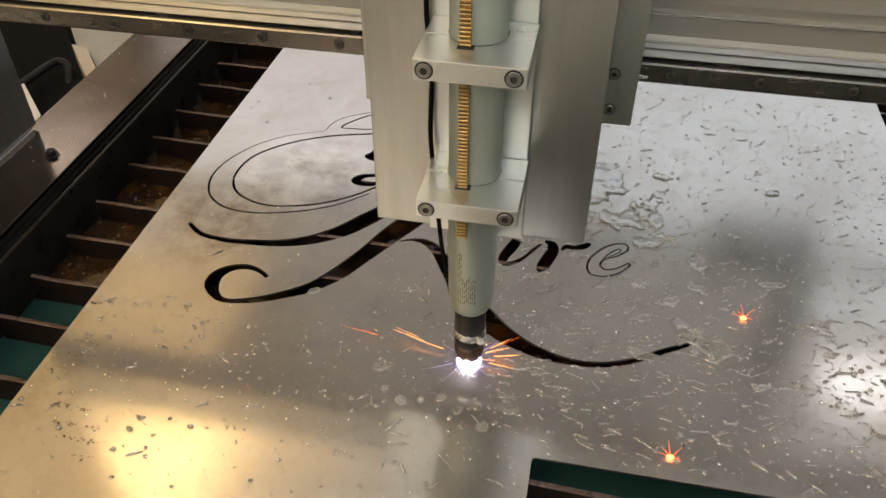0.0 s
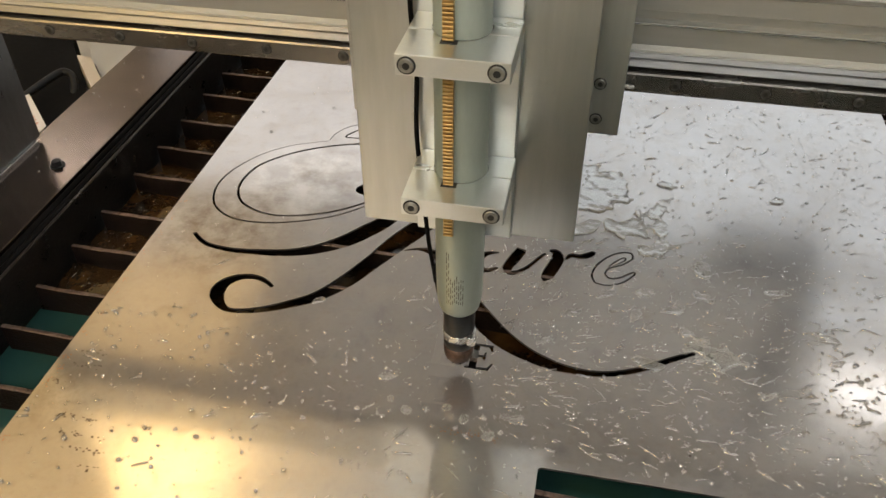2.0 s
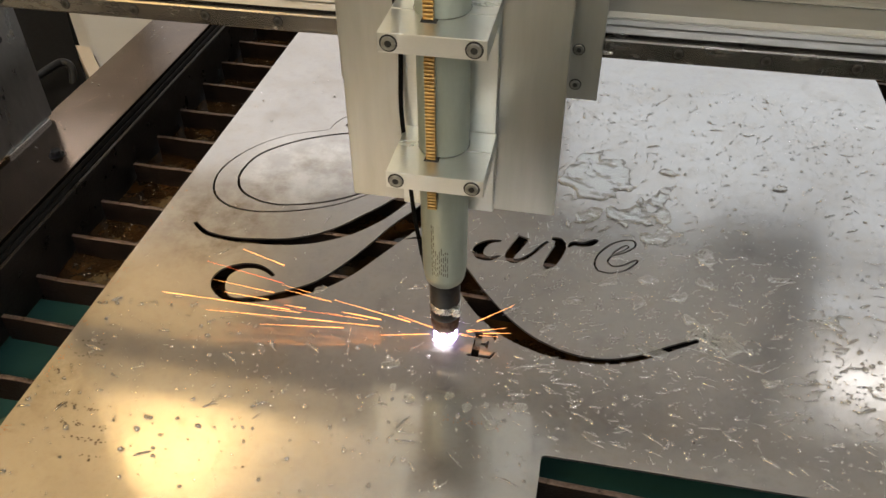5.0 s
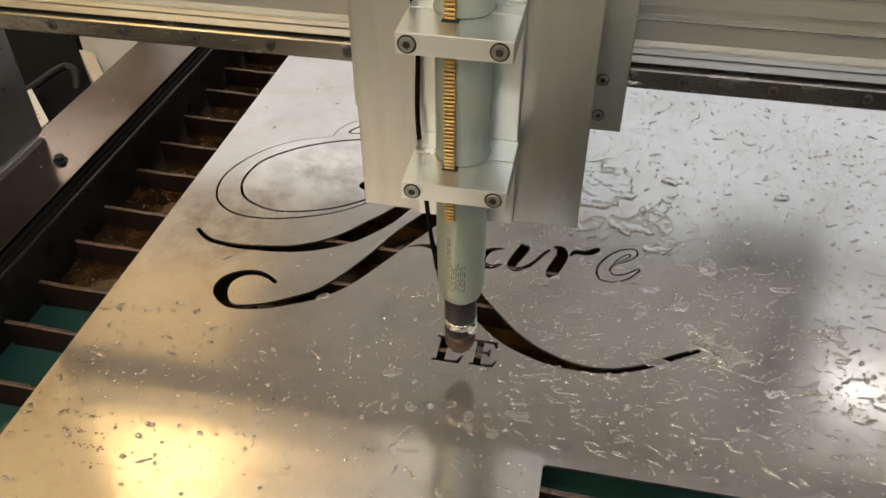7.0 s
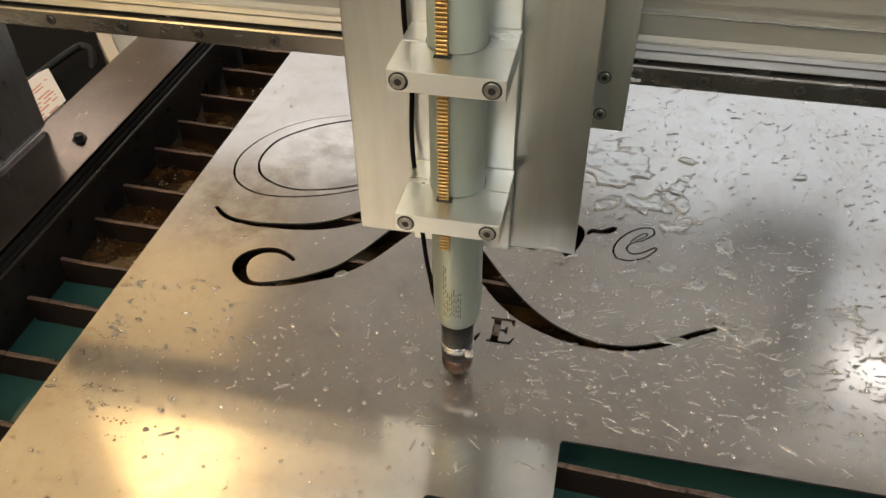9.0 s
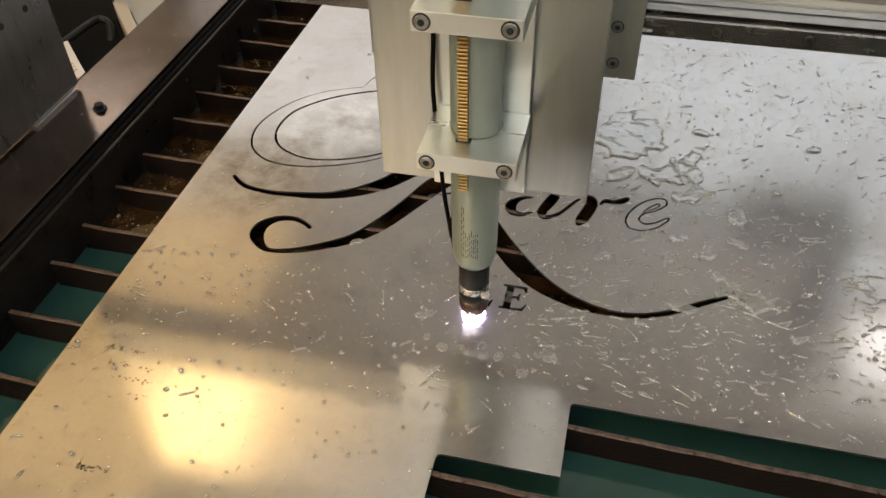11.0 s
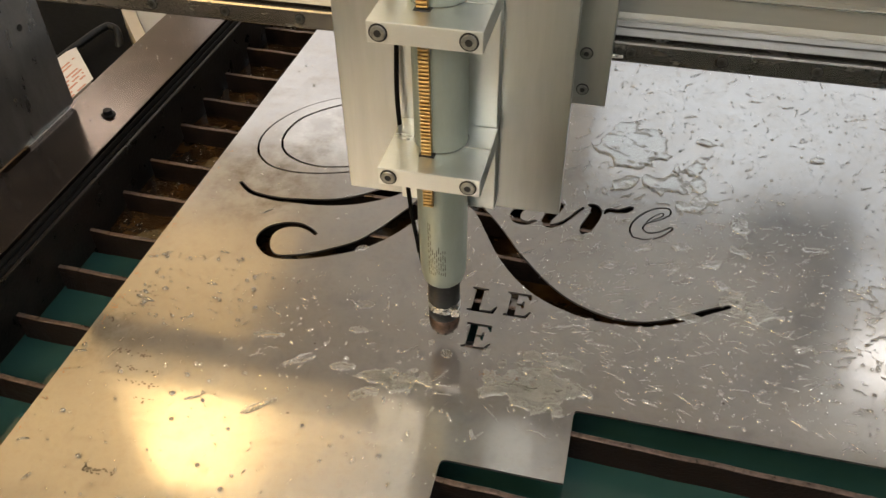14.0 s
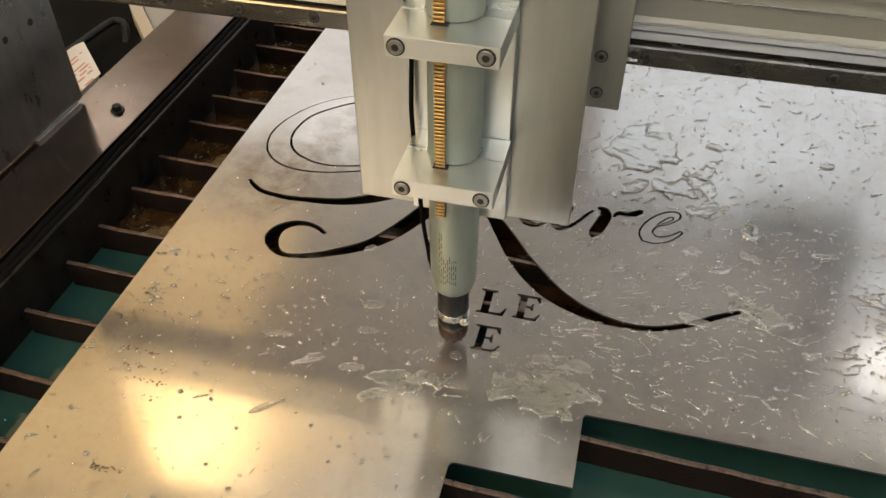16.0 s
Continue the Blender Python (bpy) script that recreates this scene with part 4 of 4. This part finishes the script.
# pools thrown out in front when the last letter is cut
RAGGED, BROAD = "ragged water pool spreading over the sheet", "broad shallow water pool in front of the letters"
late = [puddle(0.106, 0.2410, 0.0185, 31, 2.0, 5, 0.0017, 0.55, BROAD), puddle(0.003, 0.2270, 0.0090, 34, 3.4, 4, 0.0017, 0.75, RAGGED), puddle(-0.022, 0.2080, 0.0055, 38, 2.2, 30, 0.0015, 0.6, RAGGED),
        puddle(0.101, 0.2730, 0.0060, 40, 1.4, 10, 0.0014, 0.5), puddle(0.129, 0.2740, 0.0070, 46, 1.6, 0, 0.0014, 0.4), puddle(-0.049, 0.2990, 0.0055, 48, 1.7, 15, 0.0013, 0.5),
        puddle(-0.044, 0.2700, 0.0035, 49, 2.4, 6, 0.0012, 0.4), puddle(-0.116, 0.2490, 0.0032, 43, 4.4, 8, 0.0011, 0.3), puddle(-0.082, 0.2266, 0.0026, 41, 5.0, 25, 0.0011, 0.4),
        puddle(-0.095, 0.1790, 0.0028, 44, 4.6, 42, 0.0011, 0.4), puddle(-0.045, 0.2300, 0.0040, 37, 2.6, 12, 0.0014, 0.5)]
# splashed drops left by the first letter
early = [puddle(0.048 + 0.0150 * k, 0.2650 + 0.005 * math.sin(k * 2.1), 0.0026 + 0.0007 * (k % 3), 50 + k, 1.3, 40 * k, 0.0016, 0.30, "small splashed water blob on the sheet") for k in range(-2, 5)]
early += [puddle(0.099 + 0.019 * k, 0.2480 + 0.020 * (k % 2), 0.0046, 60 + k, 1.3, 30, 0.0016, 0.30, "small splashed water blob on the sheet") for k in range(2)]


def marks():
    rr = random.Random(21)
    bm = bmesh.new()

    def dab(x, y, a, b, z=0.00006):
        vs = [bm.verts.new((x + u * a * rr.uniform(0.5, 1.2), y + v * b * rr.uniform(0.5, 1.2), z)) for u, v in ((-1, -1), (0, -1.3), (1, -1), (1.2, 0), (1, 1), (0, 1.2), (-1, 1))]
        bm.faces.new(vs)
    # rows of half worn ink print near the sheet's edge
    for x0, x1, y, d in ((-0.235, -0.195, 0.205, 26), (-0.222, -0.182, 0.190, 22), (-0.214, -0.178, 0.178, 16), (-0.200, -0.176, 0.166, 5), (-0.196, -0.171, 0.100, 34), (-0.250, -0.225, 0.255, 12),
                         (-0.256, -0.248, 0.235, 8), (-0.250, -0.226, 0.27, 10)):
        for _ in range(d):
            dab(rr.uniform(x0, x1), y + rr.gauss(0, 0.0012), rr.uniform(0.0004, 0.0012), rr.uniform(0.0003, 0.0008))
    for x, y, r in ((-0.183, 0.162, 0.0013), (0.248, 0.261, 0.0009), (-0.071, 0.178, 0.0011), (-0.075, 0.248, 0.001)):
        dab(x, y, r, r)
    tagged(part("ink_marks", bm, INK), "worn dark ink print and specks on the sheet", "ink marks", kind="stuff")
    bm2 = bmesh.new()
    bm = bm2
    for x0, x1, y, d in ((0.062, 0.092, 0.2485, 30), (0.098, 0.106, 0.246, 8), (-0.262, -0.255, 0.25, 14), (-0.262, -0.256, 0.36, 8), *((-0.263, -0.256, 0.12 + 0.028 * k, 5 + 3 * (k % 3)) for k in range(14))):
        for _ in range(d):
            cx, cy, s = rr.uniform(x0, x1), y + rr.gauss(0, 0.0025), rr.uniform(0.0003, 0.0008)
            bm.faces.new([bm.verts.new((cx + s * math.cos(a) * rr.uniform(0.6, 1.3), cy + s * math.sin(a) * rr.uniform(0.6, 1.3), 0.00007)) for a in (0, 1.1, 2.2, 3.3, 4.4, 5.5)])
    tagged(part("rust_specks", bm2, RUST), "small brown rust specks on the sheet", "rust", kind="stuff")


marks()


# ---------------- sparks ----------------
def spark_burst(seed, rays, near=0.008):
    """Glowing streaks from one point. rays: (heading, spread, count, shortest, longest, rise) in degrees and metres."""
    rr = random.Random(seed)
    b = empty("spark_burst", "glowing orange sparks flying from the cut", "sparks", "sparks")
    for head, spread, count, lo, hi, rise in rays:
        for _ in range(count):
            a = radians(head + rr.gauss(0, spread))
            e = radians(abs(rr.gauss(rise, rise * 0.5)))
            r0 = rr.uniform(near, max(hi * 0.7, near + 0.02))
            r1 = r0 + rr.uniform(lo, hi) * rr.uniform(0.2, 0.6)
            d = Vector((math.cos(a) * math.cos(e), math.sin(a) * math.cos(e), math.sin(e)))
            s = Vector((0, 0, 0.003))
            sag = Vector((0, 0, -0.15))
            pts = [s + d * (r0 + (r1 - r0) * k / 4) + sag * ((r0 + (r1 - r0) * k / 4) ** 2) * 0.5 for k in range(5)]
            pts = [Vector((p.x, p.y, max(p.z, 0.0015))) for p in pts]
            part("spark", tube(pts, rr.uniform(0.00012, 0.00030), 5, tip=0.3), SPARK if rr.random() < 0.8 else EMBER, b)
    return b


def ember():
    """A glowing flake that breaks into a small star of sparks."""
    rr = random.Random(15)
    e = empty("ember", "small glowing red ember lying on the sheet", "ember", "sparks")
    bm = bmesh.new()
    bmesh.ops.create_icosphere(bm, subdivisions=2, radius=0.0018)
    for v in bm.verts:
        v.co = Vector((v.co.x * 1.6, v.co.y, v.co.z * 0.6)) * rr.uniform(0.8, 1.2) + Vector((0, 0, 0.0016))
    part("flake", bm, SPARK, e)
    for _ in range(9):
        a, e1 = rr.uniform(0, 6.28), rr.uniform(0.1, 0.9)
        d = Vector((math.cos(a) * math.cos(e1), math.sin(a) * math.cos(e1), math.sin(e1)))
        part("spark", tube([d * 0.002 + Vector((0, 0, 0.002)), d * rr.uniform(0.005, 0.013) + Vector((0, 0, 0.002))], 0.00022, 5, tip=0.3), EMBER, e)
    return e


def arc_spray():
    """Short violet streaks of spray round the arc, glowing in place of its light."""
    rr = random.Random(9)
    b = empty("glow_spray", "water spray round the arc, its violet light put in as glow", "spray", "sparks")
    for k in range(13):
        a = radians(360 * k / 13 + rr.uniform(-12, 12))
        r0, r1 = rr.uniform(0.011, 0.018), rr.uniform(0.020, 0.036)
        d = Vector((math.cos(a), math.sin(a), rr.uniform(0.02, 0.25)))
        part("streak", tube([d * r0 + Vector((0, 0, 0.0012)), d * r1 + Vector((0, 0, 0.0012))], rr.uniform(0.0002, 0.0006), 5, tip=0.2), SPRAY, b)
    return b


BURSTS = [spark_burst(1, [(64, 9, 40, 0.05, 0.15, 27), (116, 8, 18, 0.04, 0.10, 32)]),
          spark_burst(2, [(178, 7, 20, 0.06, 0.24, 3), (14, 16, 8, 0.02, 0.06, 8)]),
          spark_burst(3, [(60, 3, 9, 0.08, 0.15, 26), (120, 6, 8, 0.03, 0.07, 34)]),
          spark_burst(4, [(-18, 9, 40, 0.06, 0.14, 4), (170, 20, 18, 0.03, 0.08, 8), (40, 20, 14, 0.03, 0.10, 12)]),
          spark_burst(5, [(150, 26, 52, 0.03, 0.12, 14), (108, 9, 14, 0.04, 0.11, 26), (45, 20, 9, 0.03, 0.07, 14), (265, 15, 5, 0.02, 0.04, 4)]),
          spark_burst(7, [(25, 14, 7, 0.02, 0.05, 8), (0, 8, 4, 0.02, 0.04, 4), (165, 6, 4, 0.08, 0.13, 4), (100, 20, 3, 0.01, 0.03, 10)]),
          spark_burst(6, [(62, 5, 15, 0.12, 0.32, 20)], 0.10)]
EMBERS = [ember(), ember()]
SPRAYED = arc_spray()


# ---------------- movement ----------------
# seconds, and the shift of the tool along x, along y and upwards
TOOL = [(0.0, 0.0125, 0.0027, 0.0019), (0.5, 0.0287, -0.0005, 0.0015), (1.0, 0.0170, 0.0010, 0.0018), (1.23, 0.0160, 0.0100, 0.0020), (1.5, 0.0156, 0.0113, 0.0175), (2.0, 0.0, -0.0001, 0.0117),
        (2.5, 0.0001, 0.0003, 0.0073), (3.0, 0.0, 0.0006, 0.0033), (3.5, 0.0, 0.0, 0.0), (3.8, 0.0006, -0.0006, 0.0042), (4.0, 0.0011, -0.0011, 0.0045), (4.2, 0.0008, 0.0010, 0.0025), (5.0, -0.0180, 0.0250, 0.0018),
        (5.7, -0.0240, 0.0060, 0.0018), (6.5, 0.0007, 0.0044, 0.0030), (6.65, -0.0010, 0.0040, 0.0050), (7.0, -0.0025, -0.0011, 0.0219), (7.5, -0.0131, -0.0306, 0.0119), (8.0, -0.0132, -0.0304, 0.0078),
        (8.5, -0.0129, -0.0311, 0.0035), (9.0, -0.0130, -0.0317, 0.0001), (9.5, -0.0116, -0.0322, 0.0045), (9.7, -0.0116, -0.0322, 0.0045), (10.2, -0.0118, -0.0320, 0.0018), (11.0, -0.0150, -0.0080, 0.0016),
        (11.5, -0.0010, -0.0100, 0.0012), (12.0, 0.0020, -0.0378, 0.0008), (12.5, -0.0104, -0.0299, 0.0008), (13.0, -0.0036, -0.0274, 0.0010), (13.17, -0.0060, -0.0285, 0.0025), (13.5, -0.0119, -0.0301, 0.0199),
        (14.0, -0.0370, -0.0351, 0.0117), (14.5, -0.0375, -0.0350, 0.0074), (15.0, -0.0372, -0.0350, 0.0032), (15.5, -0.0371, -0.0346, 0.0002), (16.0, -0.0378, -0.0348, 0.0038)]
ARC_ON = [(0.0, 1.23), (4.13, 6.6), (10.2, 13.15)]
BURST_ON = [[(0.55, 0.68), (0.9, 1.1), (5.2, 5.4), (6.38, 6.44)], [(0.74, 0.84), (0.93, 1.13), (4.8, 5.0), (10.7, 10.9), (12.15, 12.25)], [(0.4, 0.52), (5.5, 5.6), (11.5, 11.6)],
            [(4.4, 4.6), (6.2, 6.34), (11.2, 11.4)], [(5.7, 5.9), (12.93, 13.07)], [(0.0, 0.08), (6.47, 6.6), (13.09, 13.14)], [(10.3, 10.5), (12.43, 12.56)]]
EMBER_ON = [[(0.0, 0.1, 0.302, 0.406), (6.45, 6.55, 0.156, 0.391), (11.95, 12.05, -0.037, 0.377), (12.44, 12.58, 0.090, 0.279)],
            [(0.0, 0.1, 0.238, 0.248), (11.95, 12.05, 0.004, 0.324), (12.97, 13.06, -0.108, 0.180)]]
SPRAY_ON = [(0.0, 0.62), (0.7, 0.9), (4.2, 4.7), (6.3, 6.62), (11.75, 12.3), (12.6, 12.85)]


def tool_at(t):
    for (a, *p), (b, *q) in zip(TOOL, TOOL[1:]):
        if a <= t <= b:
            f = (t - a) / (b - a)
            return [u + (v - u) * f for u, v in zip(p, q)]
    return TOOL[-1][1:]


def motions():
    walk(gantry_ob, [(t, pose(0, dy, 0)) for t, dx, dy, dz in TOOL])
    walk(carriage_ob, [(t, pose(dx, dy, 0)) for t, dx, dy, dz in TOOL])
    walk(torch_ob, [(t, pose(dx, dy, dz)) for t, dx, dy, dz in TOOL])
    # the arc draws back into the nozzle when it goes out
    rows = []
    for a, b in ARC_ON:
        if a > 0:
            rows.append((a - 0.034, pose(0, 0, 0.030)))
        rows += [(a, pose(0, 0, 0)), (b, pose(0, 0, 0)), (b + 0.034, pose(0, 0, 0.030))]
    walk(arc_ob, rows + [(16.0, pose(0, 0, 0.030))])
    # each slug drops through the sheet once it is cut free
    for ob, t, rest in zip(slugs, (1.30, 6.66, 13.20), ((-0.012, 14, 9), (-0.016, -8, -7), (-0.024, 8, -10))):
        x, y, z = ob.location
        walk(ob, [(0.0, pose(x, y, 0)), (t, pose(x, y, 0)), (t + 0.1, pose(x, y, rest[0], rest[1], rest[2])), (16.0, pose(x, y, rest[0], rest[1], rest[2]))])
    # sparks rise out of the tank with the cut and fall back into it
    for ob, spans in zip(BURSTS, BURST_ON):
        rows = [(0.0, pose(0.1, 0.2, -0.6))] if spans[0][0] > 0 else []
        for a, b in spans:
            x, y, _ = tool_at(a)
            if a > 0:
                rows.append((a - 0.034, pose(0.1, 0.2, -0.6)))
            rows += [(a, pose(AX + x, AY + y, 0)), (b, pose(AX + x, AY + y, 0.004)), (b + 0.034, pose(0.1, 0.2, -0.6))]
        walk(ob, rows + [(16.0, pose(0.1, 0.2, -0.6))])
    for ob, spans in zip(EMBERS, EMBER_ON):
        rows = []
        for a, b, x, y in spans:
            if a > 0:
                rows.append((a - 0.034, pose(0.1, 0.2, -0.6)))
            rows += [(a, pose(x, y, 0)), (b, pose(x, y, 0)), (b + 0.034, pose(0.1, 0.2, -0.6))]
        walk(ob, rows + [(16.0, pose(0.1, 0.2, -0.6))])
    rows = []
    for a, b in SPRAY_ON:
        if a > 0:
            rows.append((a - 0.034, pose(0.1, 0.2, -0.6)))
        for k in range(5):
            t = a + (b - a) * k / 4
            x, y, _ = tool_at(t)
            rows.append((t, pose(AX + x, AY + y, 0, 0, 0, 30 * k)))
        rows.append((b + 0.034, pose(0.1, 0.2, -0.6)))
    walk(SPRAYED, rows + [(16.0, pose(0.1, 0.2, -0.6))])
    # water thrown forward by the last cut
    for ob in late:
        x, y, a = ob.location.x, ob.location.y, math.degrees(ob.matrix_basis.to_euler().z)
        walk(ob, [(0.0, pose(x, y, -0.0017, 0, 0, a)), (13.2, pose(x, y, -0.0017, 0, 0, a)), (13.6, pose(x, y, 0, 0, 0, a)), (16.0, pose(x, y, 0, 0, 0, a))])


motions()
